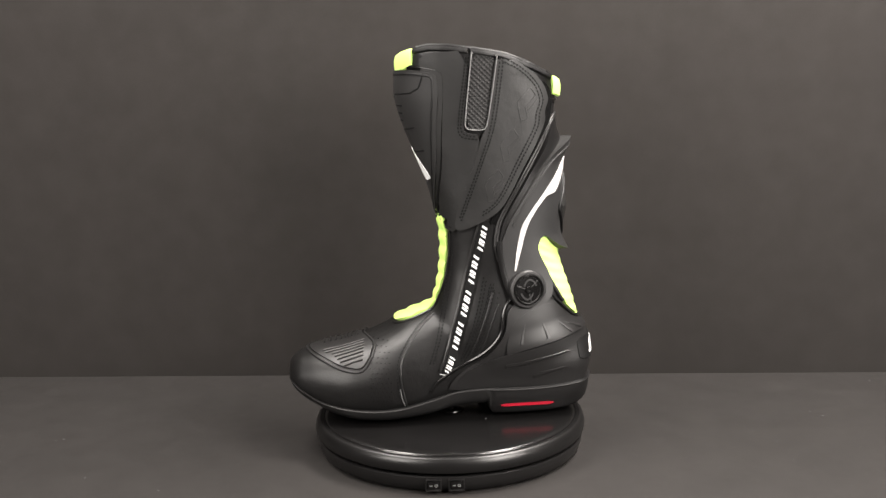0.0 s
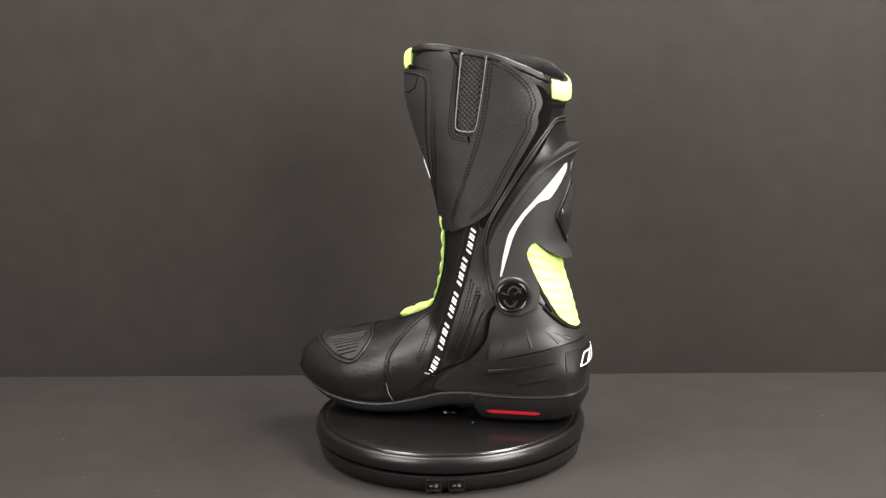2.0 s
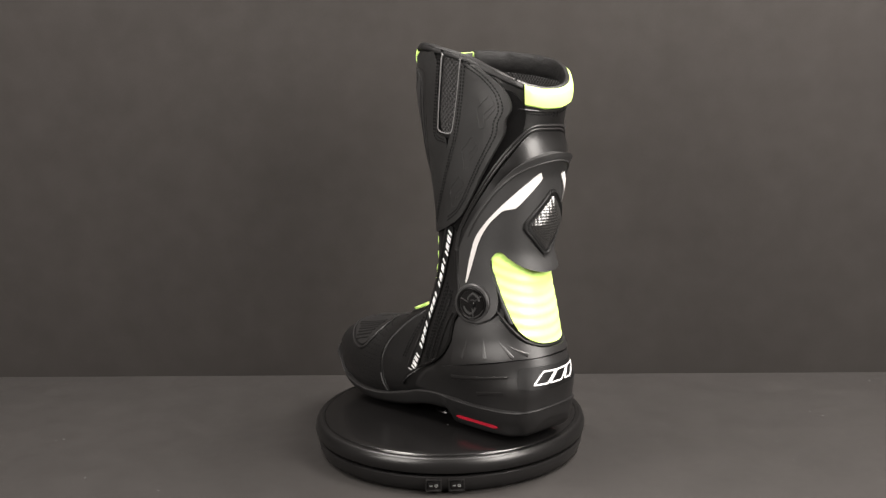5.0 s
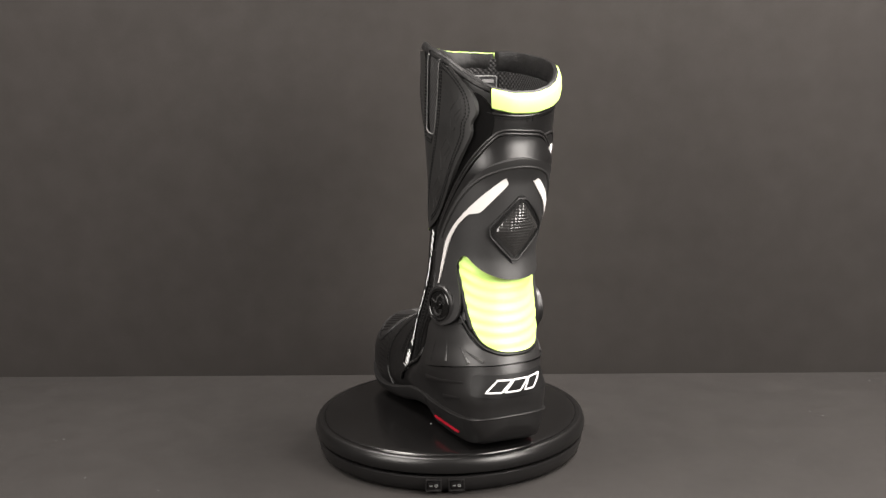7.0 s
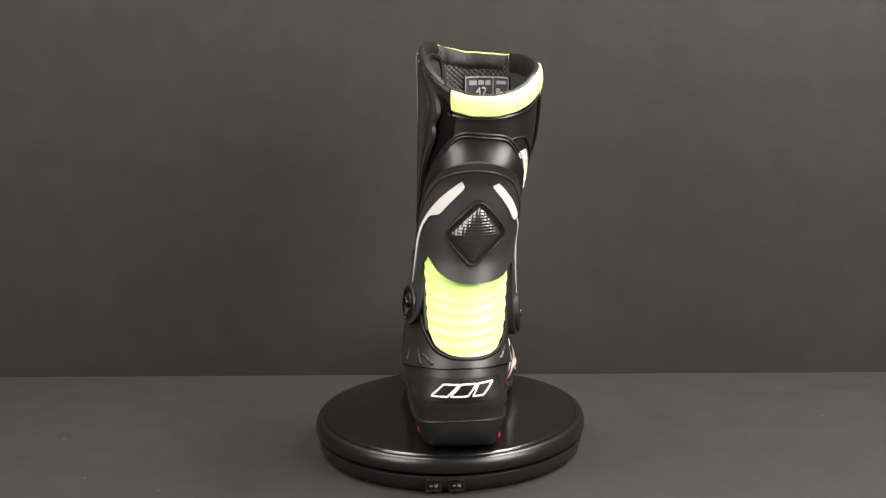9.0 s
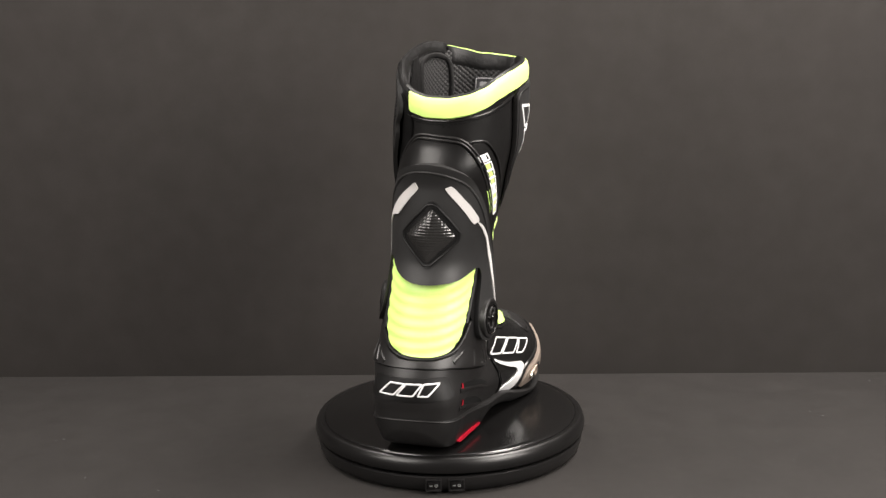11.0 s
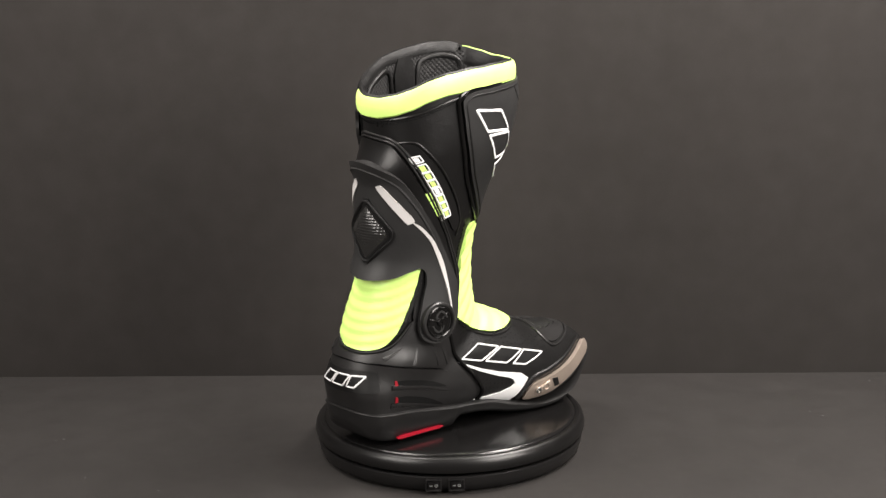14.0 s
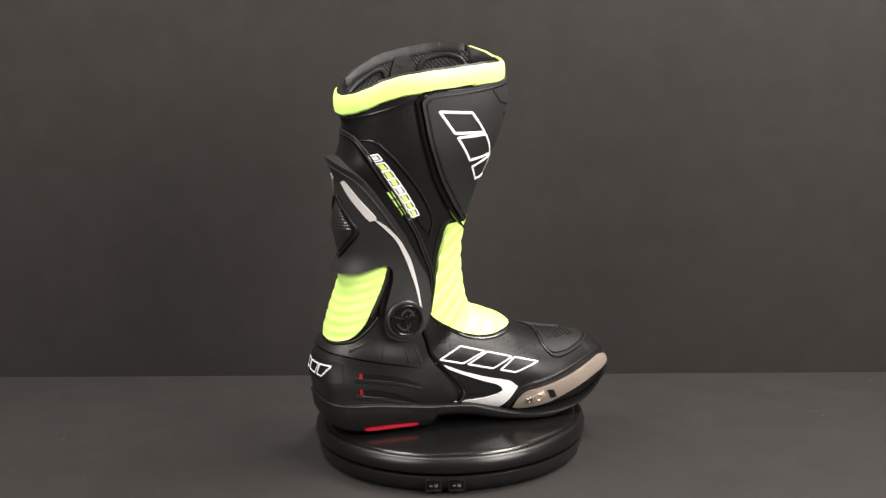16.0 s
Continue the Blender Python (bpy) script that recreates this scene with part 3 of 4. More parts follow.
def build_boot():
    boot = tagged(new("motorcycle_boot"), "black leather motorcycle racing boot with fluorescent yellow panels", "boot")
    b = FORM.copy()
    cut = []
    for f in b.faces:
        c = f.calc_center_median()
        if c.z > 280:
            fr, bk, inn, ou = table_at(SHAFT, c.z)
            x, y = (c.x - (fr + bk) / 2) / ((fr - bk) / 2 - 3.0), (c.y - (inn + ou) / 2) / ((inn - ou) / 2 - 3.0)
            if abs(x) ** 2.35 + abs(y) ** 2.35 < 1 or (f.normal.z > 0.55 and c.z > 296):
                cut.append(f)
    bmesh.ops.delete(b, geom=cut, context="FACES")
    upper = part("upper", b, "leather", boot, "smooth black leather upper")
    build_sole(boot)
    build_collar(boot)
    build_label(boot)
    seam = [(a * 0.96, rim(a) - 18.5) for a in range(30, -212, -8)]
    tube("collar_seam", upper, "satin", seam, on_round, h=0.6, r=1.1, smooth=1)
    stitches(upper, [(u, v - 3) for u, v in seam], on_round, h=0.3)
    for u in (-2.2, 2.2):
        stitches(upper, [(u - 3, 291), (u - 3, 282)], on_round, h=0.4, pitch=2.6)

    # inner side: flap, gusset, zip
    fluff = [(-76, 312), (-92, 309), (-99, 294), (-96, 272), (-86, 250), (-70, 222), (-54, 194), (-44, 182), (-36, 186), (-50, 215), (-70, 255), (-78, 300)]
    panel("hook_strip", boot, "fluff", fluff, on_inner, "fluffy black hook-and-loop strip", h=2.0, edge=0.8)
    flap_line = [(-45, 338.5), (-64, 328), (-78, 319), (-88, 308), (-92, 294), (-87, 284), (-88, 275), (-80, 257), (-67, 233), (-56, 211), (-46, 196), (-30, 186), (-6, 175), (-9, 199), (-23, 235), (-30, 262), (-35.5, 272), (-41, 311)]
    flap = panel("flap", boot, "flap", flap_line, on_inner, "matt black leather closing flap with double stitching", h=flap_lift, sink=lambda u, v: flap_lift(u, v) * 1.25 - 5.5, edge=1.0, step=6)
    for inset in (4.0, 7.0):
        line = [(-49, 337 - inset), (-64, 329.5 - inset), (-77 + inset * 0.6, 320 - inset * 0.7), (-87 + inset, 307), (-91 + inset, 293), (-86 + inset, 283), (-86 + inset, 273), (-79 + inset, 257 + inset * 0.3), (-66 + inset, 234), (-55 + inset, 212), (-44 + inset * 0.5, 198 + inset * 0.5), (-28, 187 + inset)]
        stitches(flap, line, on_inner, h=lambda u, v: flap_lift(u, v) + 0.1)
        stitches(flap, [(-44 - inset, 332), (-40 - inset, 300), (-35 - inset, 270), (-24 - inset * 0.8, 236), (-11 - inset * 0.8, 200), (-8 - inset * 0.5, 186)], on_inner, h=lambda u, v: flap_lift(u, v) + 0.1)
    # embossed slanted strokes on the flap
    for x, z in ((-36, 204), (-50, 240), (-66, 276)):
        for path in ([(x, z), (x + 3, z + 17), (x - 9, z + 30), (x - 14, z + 22), (x - 4, z + 13), (x - 6, z + 2)], [(x - 6, z + 8), (x - 15, z + 19)]):
            tube("embossed_stroke", flap, "flap", path, on_inner, h=lambda u, v: flap_lift(u, v) - 0.05, r=0.5, closed=len(path) > 2, gap=2, smooth=0, flat=0.6)
    front = panel("shaft_panel", boot, "flap", [(-8, 175), (4, 180), (8, 200), (10, 240), (13, 285), (20, 318), (22, 337), (-21, 340), (-14.5, 276), (-16, 267), (-30, 265), (-25, 240), (-10, 199)], on_inner, "matt black leather panel beside the shin guard", h=3.3, edge=0.9, step=6, rounds=1)
    stitches(front, [(-4, 180), (4, 184), (6, 200)], on_inner, h=3.4)
    gus = panel("gusset", boot, "mesh", [(-23, 342), (-47, 340), (-37, 269), (-16, 268)], on_inner, "black elastic mesh gusset", h=1.4, edge=0.6, step=6, rounds=1)
    tube("gusset_piping", gus, "mark", [(-23.5, 341), (-16, 274), (-18, 270), (-33, 269), (-36, 273), (-42.5, 312), (-46, 338)], on_inner, h=3.2, r=0.55, smooth=2)
    for d in (2.6, 5.0):
        stitches(gus, [(-23 + d, 334), (-15 + d, 276), (-16 + d, 268 - d), (-28, 266 - d)], on_inner, h=3.4)
    strip = panel("zip_tape", boot, "thread_and_shade", [(-28, 187), (-22, 163), (-14, 132), (-6, 102), (5, 69), (12, 50), (2, 47), (-5, 71), (-15, 102), (-24, 133), (-31, 163), (-38, 187)], on_inner, "black zip tape with white printed marks", h=1.5, edge=0.6, step=6, rounds=1)
    tube("zip_seam", strip, "satin", [(-27, 187), (-21, 163), (-13, 132), (-5, 102), (6, 69), (13, 50)], on_inner, h=1.6, r=1.2)
    tube("zip_hem", strip, "grey", [(13, 49), (2, 46.5)], on_inner, h=1.4, r=0.6, smooth=0)
    for (x0, z0), (x1, z1) in (((-34, 183), (-29, 161)), ((-26, 156), (-20, 131)), ((-18, 124), (-12, 102)), ((-10, 96), (-3, 72)), ((-1, 65), (5, 51))):
        for k in range(6):
            s0, s1 = (k + 0.25 * (k % 2)) / 6, (k + 0.25 * (k % 2) + 0.56) / 6
            ax, az, bx, bz = x0 + (x1 - x0) * s0, z0 + (z1 - z0) * s0, x0 + (x1 - x0) * s1, z0 + (z1 - z0) * s1
            panel("print_mark", strip, "white", [(ax - 0.6, az - 2.8), (bx - 0.5, bz - 2.6), (bx + 3.8, bz + 0.6), (ax + 3.7, az + 0.4)], on_inner, h=1.9, sink=0.8, edge=0.2, step=9, rounds=0)
    for d in (0, 3):
        stitches(upper, [(-4 + d, 172), (-4 + d, 146), (2 + d, 112), (10 + d, 82), (19 + d, 57)], on_inner, h=0.3)
        stitches(upper, [(-36 - d, 130), (-29 - d, 105), (-16 - d, 75), (-6 - d, 58)], on_inner, h=0.3)
    for d in (0, 3.6, 11, 14.6):
        stitches(upper, [(-30 - d * 0.6, 136 - d * 0.8), (-24 - d * 0.75, 108), (-13 - d * 0.8, 76), (-5 - d * 0.8, 58 + d * 0.3)], on_inner, h=0.35, pitch=3.6)
    for d in (8, 18.5):
        tube("flex_ridge", upper, "leather", [(-33 - d * 0.55, 130 - d), (-26 - d * 0.7, 104), (-15 - d * 0.75, 76), (-8 - d * 0.7, 62)], on_inner, h=0.0, r=1.3, taper=0.3)
    tube("seam", upper, "leather", [(14, 99), (28, 89), (40, 75), (48, 62), (49, 42), (43, 17)], on_inner, h=0.1, r=1.1)
    stitches(upper, [(17, 99), (31, 89), (43, 75), (51, 62), (52, 42), (46, 20)], on_inner, h=0.3)
    tube("seam_thread", upper, "mark", [(49.6, 37), (48, 27), (44, 17)], on_inner, h=0.8, r=0.4)
    dots = bmesh.new()
    for place, spots in ((on_inner, [(58 + i * 4 + (j % 2) * 2, 26 + j * 4.2) for i in range(5) for j in range(13)] + [(-30 + i * 4.5 + j * -1.2, 72 + j * 4.5) for i in range(3) for j in range(12)]),
                         (on_outer, [(-28 + i * 4.6, 94 - i * 1.3 - j * 4.2 + (i % 2) * 1.4) for i in range(22) for j in range(4)] + [(-8 + i * 4.2, 44 - j * 4 - i * 0.8) for i in range(8) for j in range(4)])):
        for u, v in spots:
            p, n = place(u, v)
            t = n.orthogonal().normalized()
            w = n.cross(t)
            ring = [dots.verts.new(p + n * 0.18 + (t * math.cos(a * 1.0472) + w * math.sin(a * 1.0472)) * 0.85) for a in range(6)]
            mid = dots.verts.new(p - n * 0.3)
            for a in range(6):
                dots.faces.new((ring[a], ring[(a + 1) % 6], mid))
    tagged(keep("perforation", dots, "thread_and_shade", upper), kind="stuff")

    # shin guard
    guard_line = [(131, 321), (150, 323), (192, 317), (243, 312), (270, 311), (279, 305), (278, 298), (270, 268), (251, 238), (226, 209), (205, 191), (185, 186), (168, 189), (148, 223), (135, 260), (128, 296), (128, 316)]
    guard = panel("shin_guard", boot, "armour", guard_line, on_round, "matt black moulded shin guard", h=guard_lift, edge=2.0, step=5)
    tube("guard_piping", guard, "gloss", [(126, 323), (150, 326), (192, 320), (243, 314.5), (273, 313.5), (283, 306), (282, 297), (274, 267), (255, 236), (229, 206), (206, 187.5), (185, 182), (164, 187), (144, 222), (131, 259), (124, 296), (124, 318)], on_round, h=1.4, r=1.9, closed=True)
    tube("guard_piping", guard, "border", [(133, 318), (150, 319.5), (192, 313.5), (243, 308.5), (268, 307.5), (275, 303), (274, 297), (266, 268), (248, 240), (223, 212), (204, 195), (186, 190), (170, 193), (152, 224), (139, 260), (132, 296), (131.5, 314)], on_round, h=lambda u, v: guard_lift(u, v) + 0.1, r=0.9, closed=True, flat=0.6)
    # grooves drawn as flat black lines, their shade put into the colour
    for path in ([(138, 320), (143, 303), (170, 299)], [(160, 290), (182, 288)], [(162, 283), (182, 281)], [(165, 276), (182, 274)], [(152, 271), (182, 264)], [(150, 250), (176, 245)], [(214, 310), (205, 296), (172, 296)], [(200, 288), (182, 287)]):
        tube("groove_shade", guard, "thread_and_shade", path, on_round, h=lambda u, v: guard_lift(u, v) - 0.1, r=0.8, smooth=1, gap=2, flat=0.5)
    glyphs(guard, [(264, 296), (204, 226), (186, 232), (234, 294)], on_round, lambda u, v: guard_lift(u, v) + 0.1, r=1.25)
    panel("print_mark", guard, "white", [(151, 225), (165, 220), (179, 249), (174, 250)], on_round, h=lambda u, v: guard_lift(u, v) + 0.5, sink=lambda u, v: guard_lift(u, v) - 0.5, edge=0.3, step=6, rounds=1)

    # fluorescent stretch panels
    front_line = [(14, 50), (18, 44), (19.5, 33), (20.5, 14), (22, -4), (19, -25), (16, -42), (11, -54), (0, -60), (-23, -59), (-34, -56), (-49, -50), (-63, -40), (-75, -28), (-90, -9), (-97, 5), (-89, 14), (-69, 23), (-51, 39), (-37.5, 54), (-35, 61), (-32, 64), (-28, 61), (-22, 54), (-6, 52)]
    panel("instep_panel", boot, "neon", front_line, on_instep, "ribbed fluorescent yellow stretch panel over the instep", h=neon_front, edge=1.2, step=2.4)
    tube("instep_piping", upper, "satin", [(21, 47), (22.5, 33), (23.5, 14), (25, -4), (22, -25), (19, -44), (13, -57), (0, -63), (-24, -62), (-37, -59), (-52, -52), (-66, -42), (-78, -29), (-94, -8)], on_instep, h=0.4, r=1.2)
    stitches(upper, [(-73, 24), (-57, 40), (-44, 55), (-36, 70)], on_instep, h=0.5)
    back_line = [(50, 178), (51, 158), (40, 132), (29, 106), (20, 96), (7, 90), (-15, 89), (-30, 93), (-40, 106), (-47, 129), (-53, 148), (-54, 178)]
    panel("rear_panel", boot, "neon", back_line, on_round, "ribbed fluorescent yellow stretch panel above the heel", h=neon_back, edge=1.2, step=2.2)

    for path in ([(48, 174), (52.5, 160), (43, 134), (36, 117), (32, 108)], [(-54, 172), (-56, 150), (-50, 129), (-44, 111)]):
        tube("rear_piping", upper, "border", path, on_round, h=3.0, r=2.0)

    # cup of the calf with its name panel
    def cup_lift(u, v):
        """The cup flares towards the armour's upper edge."""
        return 2.8 + 6.5 * ramp(v, 272, 246) * ramp(v, 224, 244) * math.exp(-(u / 36) ** 2) + 4.0 * math.exp(-((u + 104) / 24) ** 2) * ramp(v, 205, 165)

    cup_line = [(17, 274), (1, 272), (-13, 270), (-21, 261), (-34, 242), (-55, 212), (-82, 178), (-101, 152), (-106, 138), (-101, 112), (-52, 110), (-52, 130), (-56, 150), (-55, 172), (50, 172), (51, 158), (41, 132), (36, 112), (70, 108), (92, 120), (96, 142), (97, 165), (83, 188), (61, 214), (38, 246), (24, 268)]
    cup = panel("calf_cup", boot, "cup", cup_line, on_round, "black moulded calf cup with raised piping", h=cup_lift, edge=1.2, step=4)
    for d in (0.0, 3.0):
        tube("cup_piping", cup, "rubber", [(97 + d, 150), (99 + d, 166), (85 + d, 190), (63 + d, 216), (40 + d, 248), (26 + d, 267), (18, 276 + d), (1, 274 + d), (-14, 272 + d), (-23 - d, 262), (-37 - d, 242), (-58 - d, 212), (-85 - d, 179), (-104 - d, 153), (-109 - d, 138), (-104 - d, 112)], on_round, h=lambda u, v: cup_lift(u, v) - 1.3 if v < 205 else 1.5, r=1.15)
    name_line = [(-18, 270), (-29, 271), (-36, 264), (-97, 201), (-95, 184), (-70, 208), (-44, 240)]
    plate = panel("name_panel", boot, "leather", name_line, on_round, "black leather panel with white and yellow printed marks", h=1.6, edge=0.8, step=6)
    tube("panel_piping", plate, "satin", [(-14, 270.5), (-30, 273), (-38.5, 265.5), (-99.5, 202), (-97, 182)], on_round, h=1.0, r=1.0)
    def band(along, across):
        """A spot of the printed line: millimetres down it and across it, with slanted strokes."""
        along += 0.4 * across
        return (-26.5 - 0.626 * along - 0.74 * across, 258.5 - 0.78 * along + 0.56 * across)

    for k, wide in enumerate((6.4, 8.1, 8.1, 7.8, 8.1, 8.1, 7.8, 8.1)):
        at = 9.1 * k
        quad = [band(at, 0.6), band(at + wide, 0.6), band(at + wide, 8.0), band(at, 8.0)]
        panel("print_mark", plate, "white" if k in (0, 4) else "neon", [band(at + 1.2, 2.2), band(at + wide - 1.2, 2.2), band(at + wide - 1.2, 6.2), band(at + 1.2, 6.2)], on_round, h=2.1, sink=1.0, edge=0.3, step=9, rounds=0)
        tube("print_outline", plate, "white", quad, on_round, h=2.0, r=0.72, closed=True, smooth=0, gap=1.2, sides=6, flat=0.5)
    for k in range(3):
        at = 39 + 9.5 * k
        panel("print_mark", plate, "neon", [band(at, -6.5), band(at + 8, -6.5), band(at + 8, -0.4), band(at, -0.4)], on_round, h=2.1, sink=1.0, edge=0.3, step=9, rounds=0)
    panel("print_mark", plate, "white", [band(70, -5.5), band(73.5, -5.5), band(73.5, -0.8), band(70, -0.8)], on_round, h=2.1, sink=1.0, edge=0.3, step=9, rounds=0)

    # calf armour with stripes and the carbon diamond
    arm_line = [(28, 246), (17, 253), (5, 256), (-8, 253), (-24, 243), (-36, 226), (-53, 203), (-82, 168), (-102, 145), (-105, 127), (-104, 110), (-94, 96), (-76, 92), (-62, 97), (-57, 110), (-59, 130), (-62, 146), (-60, 156), (-53, 161), (-42, 158), (-28, 152.5), (-7, 150), (8, 151), (22, 157), (33, 165), (39, 171), (45, 169), (51, 161), (50, 152), (45, 140), (43, 125), (48, 114), (66, 107), (82, 109), (93, 119), (96, 135), (98, 160), (80, 182), (60, 207), (40, 233)]
    arm = panel("calf_armour", boot, "armour", arm_line, on_round, "matt black hinged calf armour", h=armour_lift, edge=2.2, step=3)

    def over(d):
        return lambda u, v: armour_lift(u, v) + d

    panel("stripe", arm, "silver", [(13, 239), (10.5, 233), (28, 209), (38, 207), (49, 195.5), (62, 176), (72.5, 157), (81.5, 141), (83, 141), (77, 158), (66.5, 178.5), (51.5, 197.5), (41, 209), (28, 223.5)], on_round, "white curved stripe", h=over(1.0), sink=over(-0.2), edge=0.4, step=4, rounds=1, cut=0.1)
    panel("stripe", arm, "silver", [(-7.5, 234), (-12, 236.5), (-38.5, 206), (-39, 203), (-33.5, 201.5)], on_round, "pale grey stripe", h=over(1.0), sink=over(-0.2), edge=0.4, step=4, rounds=1, cut=0.1)
    panel("stripe", arm, "silver", [(-36.5, 204), (-46, 198.5), (-61, 184), (-78, 164.5), (-89, 141), (-94.5, 117), (-93.5, 117), (-86, 141), (-74, 162), (-59, 181.5), (-45.5, 195.5)], on_round, "white curved stripe tapering to a point", h=over(1.0), sink=over(-0.2), edge=0.3, step=2.5, rounds=2, cut=0.2)
    dia = panel("diamond_frame", arm, "border", [(0, 226), (23.5, 193), (-2, 161.5), (-27, 192)], on_round, "black diamond frame", h=over(1.6), sink=over(-0.8), edge=1.5, step=4, rounds=2, cut=0.09)
    def weave(u, v):
        a, c = (u + v) * 1.25, (u - v) * 1.25
        return armour_lift(u, v) + 1.2 + 4.2 * (1 - min(1.0, abs(u + 2) / 20 + abs(v - 193.5) / 26) ** 3) + 0.42 * math.sin(a) * math.sin(c)

    tube("diamond_rim", dia, "border", [(0, 224), (12, 207.5), (22.5, 193), (10.5, 178), (-2, 163.5), (-14.5, 178), (-26, 192), (-13.5, 208.5)], on_round, h=over(1.4), r=1.2, closed=True, smooth=1)
    stitches(dia, [(0, 221), (10.5, 206.5), (20, 193), (9, 179), (-2, 166.5), (-13, 179), (-23.5, 192), (-12, 207)], on_round, h=over(1.7), closed=True, pitch=2.4)
    panel("diamond_insert", dia, "carbon", [(0, 219), (17.5, 193), (-2, 168.5), (-21, 192.5)], on_round, "glossy carbon weave diamond", h=weave, sink=over(0.6), edge=1.4, step=0.75, rounds=2, cut=0.09)
    tube("armour_ridge", arm, "armour", [(74, 182), (61, 201), (40, 228), (27, 240.5), (15, 247), (4, 249), (-8, 246), (-22, 237.5), (-35, 221), (-52, 197), (-70, 173)], on_round, h=over(-0.2), r=1.2)
    tube("armour_bevel", arm, "cup", [(94, 168), (97, 158), (97, 142), (93, 124), (85, 112)], on_round, "polished edge of the hinge arm", h=over(-0.4), r=2.6, flat=0.7)
    for u, v, d in ((71, 124, 6.6), (-78, 111.5, 11.2)):
        hub = part("pivot", fit_round([(0, -4), (17.5, -4), (17.5, 0.2), (16.5, 1.2), (14.8, 1.3), (14.2, 0.3), (0, 0.3)], on_round, u, v, d), "rubber", arm, "round black pivot of the hinge")
        part("pivot_ring", fit_round([(12.4, 0), (14.0, 0), (14.0, 1.4), (13.2, 1.9), (12.4, 1.4), (12.4, 0)], on_round, u, v, d), "gloss", hub)
        part("pivot_cap", fit_round([(0, 1.6), (2.6, 1.6), (3.2, 0.9), (11.5, 0.7), (12.0, 0)], on_round, u, v, d), "gloss", hub)
        part("pivot_boss", fit_round([(0, 2.2), (1.2, 2.2), (1.3, 2.9), (3.0, 2.9), (3.4, 2.3), (3.4, 0.4)], on_round, u, v, d, 24), "gloss", hub)
        for turn in (0, 120, 240):
            bar = box_bm(3.2, -0.5, 0.4, 11.8, 0.5, 1.5, 0.25, 1)
            p, n = on_round(u, v)
            bmesh.ops.transform(bar, matrix=Matrix.Translation(p + n * d) @ n.to_track_quat("Z", "Y").to_matrix().to_4x4() @ pose(0, 0, 0, 0, 0, turn + 40), verts=bar.verts)
            part("pivot_rib", bar, "rubber", hub)
        for turn in (0, 180):
            rings = []
            for k in range(11):
                a = radians(turn + 20 + k * 12)
                r = 9.2 - 4.2 * abs(k - 5) / 5 * (1 if k > 5 else 0.3)
                c = Vector((r * math.cos(a), r * math.sin(a), 1.1))
                o = Vector((math.cos(a), math.sin(a), 0))
                rings.append([c + o * 1.1 + Vector((0, 0, -0.6)), c + o * 0.7 + Vector((0, 0, 0.5)), c - o * 0.7 + Vector((0, 0, 0.5)), c - o * 1.1 + Vector((0, 0, -0.6))])
            bm = loft_bm(rings)
            p, n = on_round(u, v)
            bmesh.ops.transform(bm, matrix=Matrix.Translation(p + n * d) @ n.to_track_quat("Z", "Y").to_matrix().to_4x4(), verts=bm.verts)
            part("pivot_rib", bm, "armour", hub)

    # heel counter
    counter_line = [(86, 112), (97, 106), (101, 86), (116, 69), (137, 54), (143, 42), (146, 30), (60, 33), (0, 38), (-60, 33), (-133, 17), (-131, 32), (-124, 50), (-113, 67), (-103, 90), (-95, 104), (-76, 112), (-56, 116), (-51, 112), (-43, 101), (-33, 90), (-15, 85.5), (9, 86.5), (24, 92), (33, 101), (44, 114), (58, 121)]

    def counter_lift(u, v):
        """The counter flares outwards to a ledge above the heel band."""
        ledge = 80.5 - 8.0 * (abs(u) / 60) ** 1.4
        return 2.6 + 4.2 * ramp(v, ledge + 20, ledge + 1) * math.exp(-(u / 108) ** 4)

    counter = panel("heel_counter", boot, "rubber", counter_line, on_round, "moulded black heel counter with ribs and slots", h=2.4, edge=1.4, step=4)
    flare_line = [(104, 65), (80, 70.5), (60, 74.5), (30, 80), (0, 81.5), (-28, 80), (-58, 73.5), (-80, 69), (-102, 63), (-102, 76), (-94, 90), (-76, 99), (-54, 106), (-43, 99), (-33, 89.5), (-15, 86), (9, 87), (24, 93), (34, 102), (48, 110), (76, 103), (92, 94), (100, 80)]
    panel("counter_flare", counter, "rubber", flare_line, on_round, "flared upper part of the heel counter", h=counter_lift, sink=1.6, edge=1.1, step=3.2, rounds=2, cut=0.12)
    band_line = [(106, 65), (83, 69), (60, 73), (30, 79), (0, 80), (-28, 78), (-58, 71), (-90, 65), (-106, 60), (-118, 47), (-127, 32), (-129, 21), (-100, 26), (-60, 32), (0, 35), (60, 33), (100, 32), (143, 33), (141, 42), (134, 53), (120, 61)]
    band = panel("heel_band", counter, "rubber", band_line, on_round, "thick moulded band round the heel", h=band_lift, sink=1.0, edge=1.3, step=5, rounds=1, cut=0.15)
    tube("counter_piping", counter, "gloss", [(92, 116), (101, 107), (105, 86), (119, 71), (140, 56), (147, 43), (150, 30)], on_round, h=1.2, r=1.7)
    tube("counter_piping", counter, "gloss", [(-135, 15), (-134, 32), (-127, 51), (-116, 69), (-106, 92), (-98, 108)], on_round, h=1.2, r=1.8)
    tube("counter_piping", counter, "border", [(50, 124), (43, 117), (32, 104), (22, 94), (8, 88), (-15, 87), (-34, 91.5), (-44, 102), (-52, 114)], on_round, h=2.6, r=1.3)
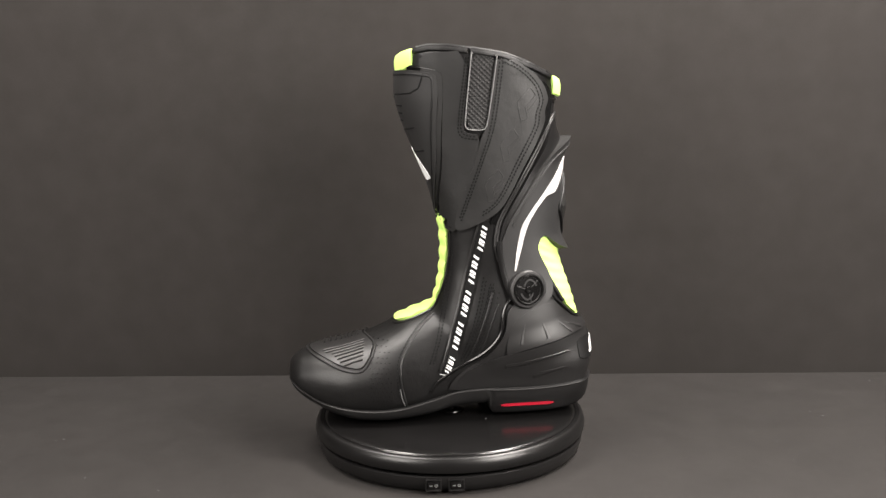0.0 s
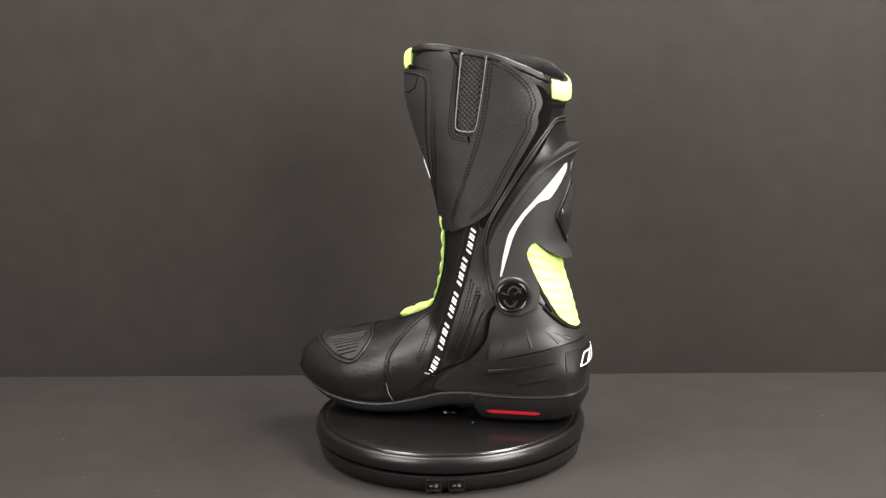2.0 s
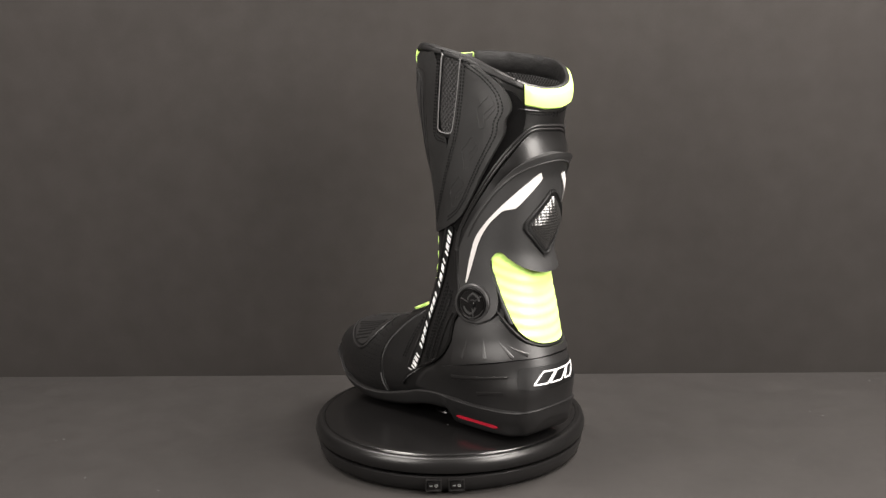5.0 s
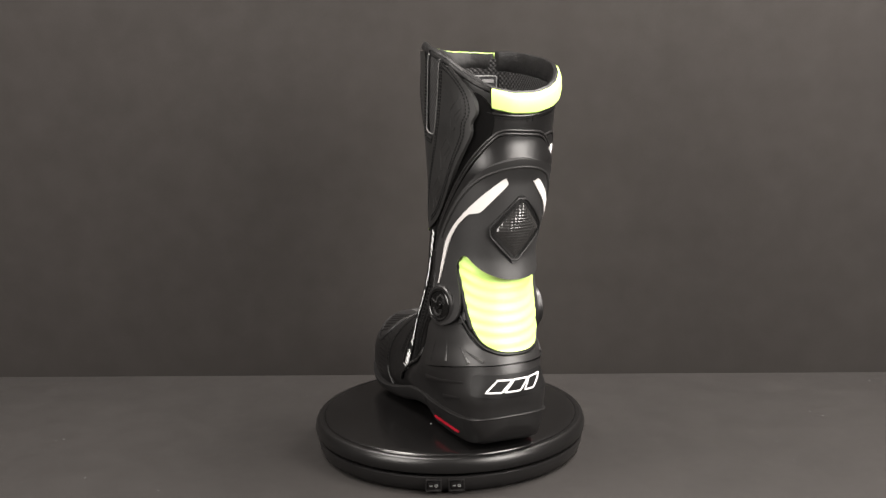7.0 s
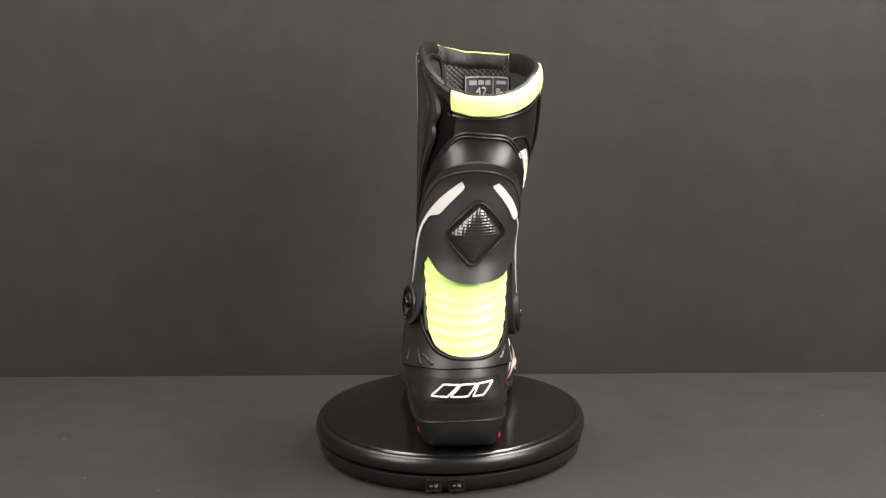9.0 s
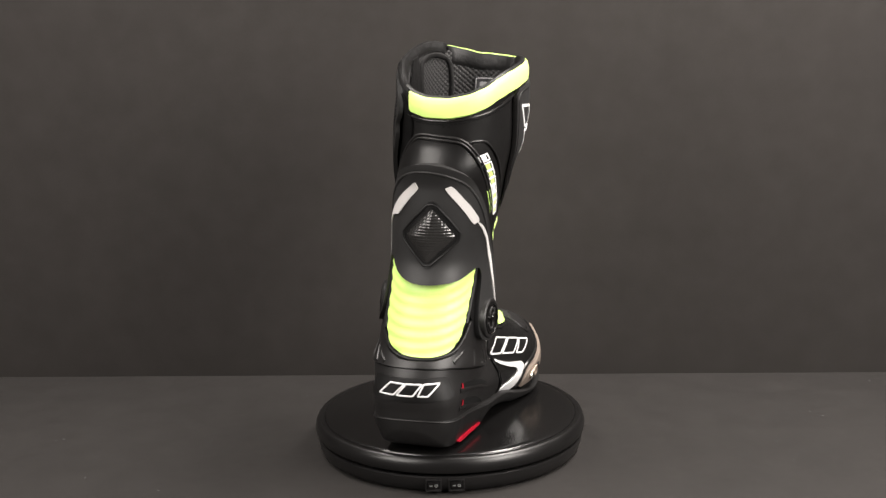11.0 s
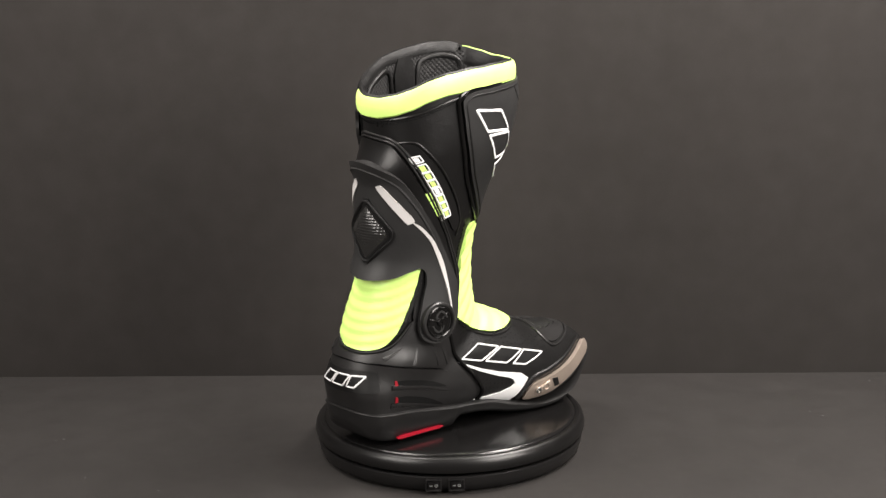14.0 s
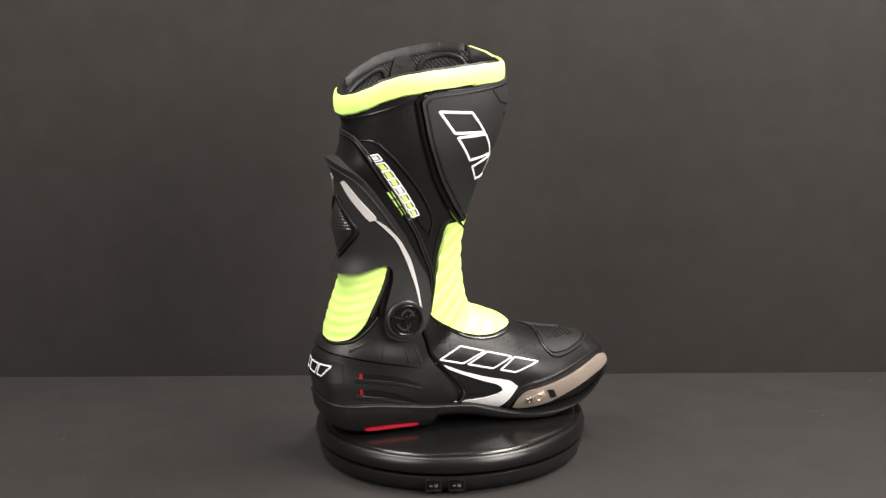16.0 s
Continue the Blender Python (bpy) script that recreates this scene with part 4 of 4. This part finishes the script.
    for a, b in (((78, 97), (86, 75)), ((60, 97), (57, 79)), ((46, 97), (33, 81)), ((39, 92), (22, 83)), ((-50, 94), (-31, 83)), ((-61, 92), (-57, 75)), ((-78, 92), (-89, 70)), ((-90, 90), (-103, 68))):
        tube("counter_rib", counter, "rubber", [b, a], on_round, h=lambda u, v: counter_lift(u, v) - 0.5, r=2.1, taper=0.75, smooth=0, gap=2, flat=0.8, sides=6)
    for path in ([(106, 55), (70, 59), (36, 64)], [(74, 43), (40, 50)], [(-38, 57), (-80, 50), (-107, 43)], [(-38, 41), (-80, 33), (-110, 27)]):
        tube("counter_ridge", counter, "satin", path, on_round, h=lambda u, v: band_lift(u, v) - 0.4, r=2.6, smooth=2, flat=0.6, taper=0.5)
    # slots are not cut in: raised black patches stand for their inner shade
    for line in ([(-40, 64), (-40, 58), (-80, 52), (-108, 46), (-80, 57)], [(-41, 49), (-41, 42.5), (-80, 35), (-112, 28), (-80, 41)]):
        slot = panel("slot_shade", counter, "thread_and_shade", line, on_round, "black patch drawn for the shade inside a slot of the heel counter", h=lambda u, v: band_lift(u, v) + 0.35, sink=2.0, edge=0.5, step=6, rounds=1)
        a, b = line[0], line[1]
        panel("slot_accent", slot, "accent", [(a[0] - 0.5, a[1] - 0.6), (b[0] - 0.5, b[1] + 0.4), (b[0] - 3.2, b[1] + 0.2), (a[0] - 2.4, a[1] - 1.6)], on_round, "red accent in the slot", h=lambda u, v: band_lift(u, v) + 0.8, sink=2.0, edge=0.3, step=9, rounds=0)
    badge = panel("heel_badge", boot, "border", [(29, 73), (-27, 73), (-31, 55), (0, 53), (32, 55)], on_round, "black heel badge with white outlined marks", h=lambda u, v: band_lift(u, v) + 1.0, sink=3.0, edge=1.0, step=5, rounds=1, cut=0.08)
    glyphs(badge, [(22, 58.5), (-16, 58.5), (-21, 68.5), (14, 68.5)], on_round, lambda u, v: band_lift(u, v) + 1.2, r=0.8)

    # toe: ribbed patch, titanium slider, swoosh and marks
    def on_patch(u, v):
        return on_top(u, v * 0.94 - 4)

    patch = panel("toe_patch", boot, "rubber", [(84, 39), (76, 33), (71, 20), (76, 4), (80, -12), (77, -34), (74, -50), (80, -56), (96, -52), (116, -40), (130, -24), (128, -4), (120, 12), (103, 30)], on_patch, "ribbed black rubber patch on the toe", h=1.5, edge=1.2, step=5)
    tube("patch_border", patch, "rubber", [(84, 41), (74, 34), (69, 20), (74, 4), (78, -12), (75, -34), (72, -51), (80, -59), (97, -54), (118, -42), (132.5, -24), (130, -3), (122, 14), (104, 32)], on_patch, h=0.7, r=1.3, closed=True)
    for k in range(7):
        y = 32 - 4.0 * k
        tube("patch_rib", patch, "rubber", [(82 - k * 0.6, y), (100 + k * 3.0, y - 1)], on_patch, h=1.6, r=1.1, smooth=0)
    for k in range(7):
        x = 84 + 5.2 * k
        tube("patch_rib", patch, "rubber", [(x, -10), (x - 1, -42 + k * 2.2)], on_patch, h=1.6, r=1.1, smooth=0)
    slider = panel("toe_slider", boot, "titan", [(-122, 14), (-117, 24), (-109, 31), (-93, 33), (-68, 38), (-40, 45.5), (-31, 48.5), (-26, 49.5), (-24.5, 46.5), (-25.5, 41.5), (-31, 38), (-43, 33), (-68, 25), (-91, 17)], on_toe, "brushed bronze metal toe slider", h=4.2, edge=1.2, step=4, rounds=1)
    tube("slider_trim", slider, "satin", [(-126, 16), (-119, 27), (-110, 35.5), (-93, 38), (-68, 43.5), (-40, 50), (-24, 53)], on_toe, h=0.6, r=2.8, flat=0.75, taper=0.3)
    # no recess here: a raised black patch gives the notch's shade by colour
    panel("pocket", slider, "border", [(-90, 31), (-83.5, 30.5), (-80, 23), (-86, 22.5)], on_toe, "black patch drawn for the shade of a notch beside the screw", h=4.8, sink=3.0, edge=0.3, step=5, rounds=0)
    part("slider_boss", box_screw(on_toe, -98, 25), "titan", slider, "raised screw pocket")
    part("screw_seat", fit_round([(2.2, 0.6), (3.9, 0.6), (3.9, 1.5), (3.0, 1.9), (2.2, 1.5), (2.2, 0.6)], on_toe, -98, 25.5, 4.6, 28), "titan", slider, "turned seat beside the screw")
    part("screw", fit_round([(0, 1.2), (1.1, 1.2), (1.2, 1.9), (2.4, 1.9), (3.0, 1.2), (3.0, -1)], on_toe, -106, 23.5, 5.0, 24), "steel", slider, "small steel screw")
    panel("swoosh", boot, "white", [(-40, 68), (1, 50), (42, 40), (33, 24), (22, 11), (-32, 13), (-30, 25), (8, 26), (27, 32), (24, 39), (6, 45), (-17, 55)], on_outer, "white leather swoosh panel", h=1.3, edge=0.5, step=4, rounds=1)
    glyphs(upper, [(-31, 67.5), (44, 48), (63, 56), (-12, 78)], on_outer, 0.5, r=0.8)
    return boot


def box_screw(place, u, v):
    p, n = place(u, v)
    bm = box_bm(-7, -3.6, -2, 7, 3.6, 1.6, 1.2)
    t = (place(u + 2, v + 0.8)[0] - place(u - 2, v - 0.8)[0]).normalized()
    b = n.cross(t).normalized()
    m = Matrix((t, b, t.cross(b))).transposed().to_4x4()
    bmesh.ops.transform(bm, matrix=Matrix.Translation(p + n * 4.0) @ m, verts=bm.verts)
    return bm


def build_lint():
    rnd = random.Random(11)
    bm = bmesh.new()
    for _ in range(46):
        x, y = rnd.uniform(-0.45, 0.45), rnd.uniform(-0.2, 0.16)
        if math.hypot(x, y) < 0.14:
            continue
        s = rnd.uniform(0.0002, 0.0006)
        piece = bmesh.ops.create_icosphere(bm, subdivisions=1, radius=s)
        bmesh.ops.transform(bm, matrix=pose(x, y, s * 0.6, 0, 0, rnd.uniform(0, 180)) @ Matrix.Diagonal((rnd.uniform(1, 2.5), 1, 0.6, 1)), verts=piece["verts"])
    tagged(finish("lint", bm, "mark"), "tiny pale specks of lint on the table", "lint", kind="stuff")


build_room()
build_table()
build_lint()
TURNTABLE, DISC = build_turntable()
BOOT = build_boot()


def motions():
    turns = [(t, ANGLE - SPIN * t) for t in range(0, 17, 2)]
    walk(BOOT, [(t, pose(0, 0, TOP, 0, 0, a)) for t, a in turns])
    walk(DISC, [(t, pose(0, 0, 0, 0, 0, a - ANGLE)) for t, a in turns])


motions()
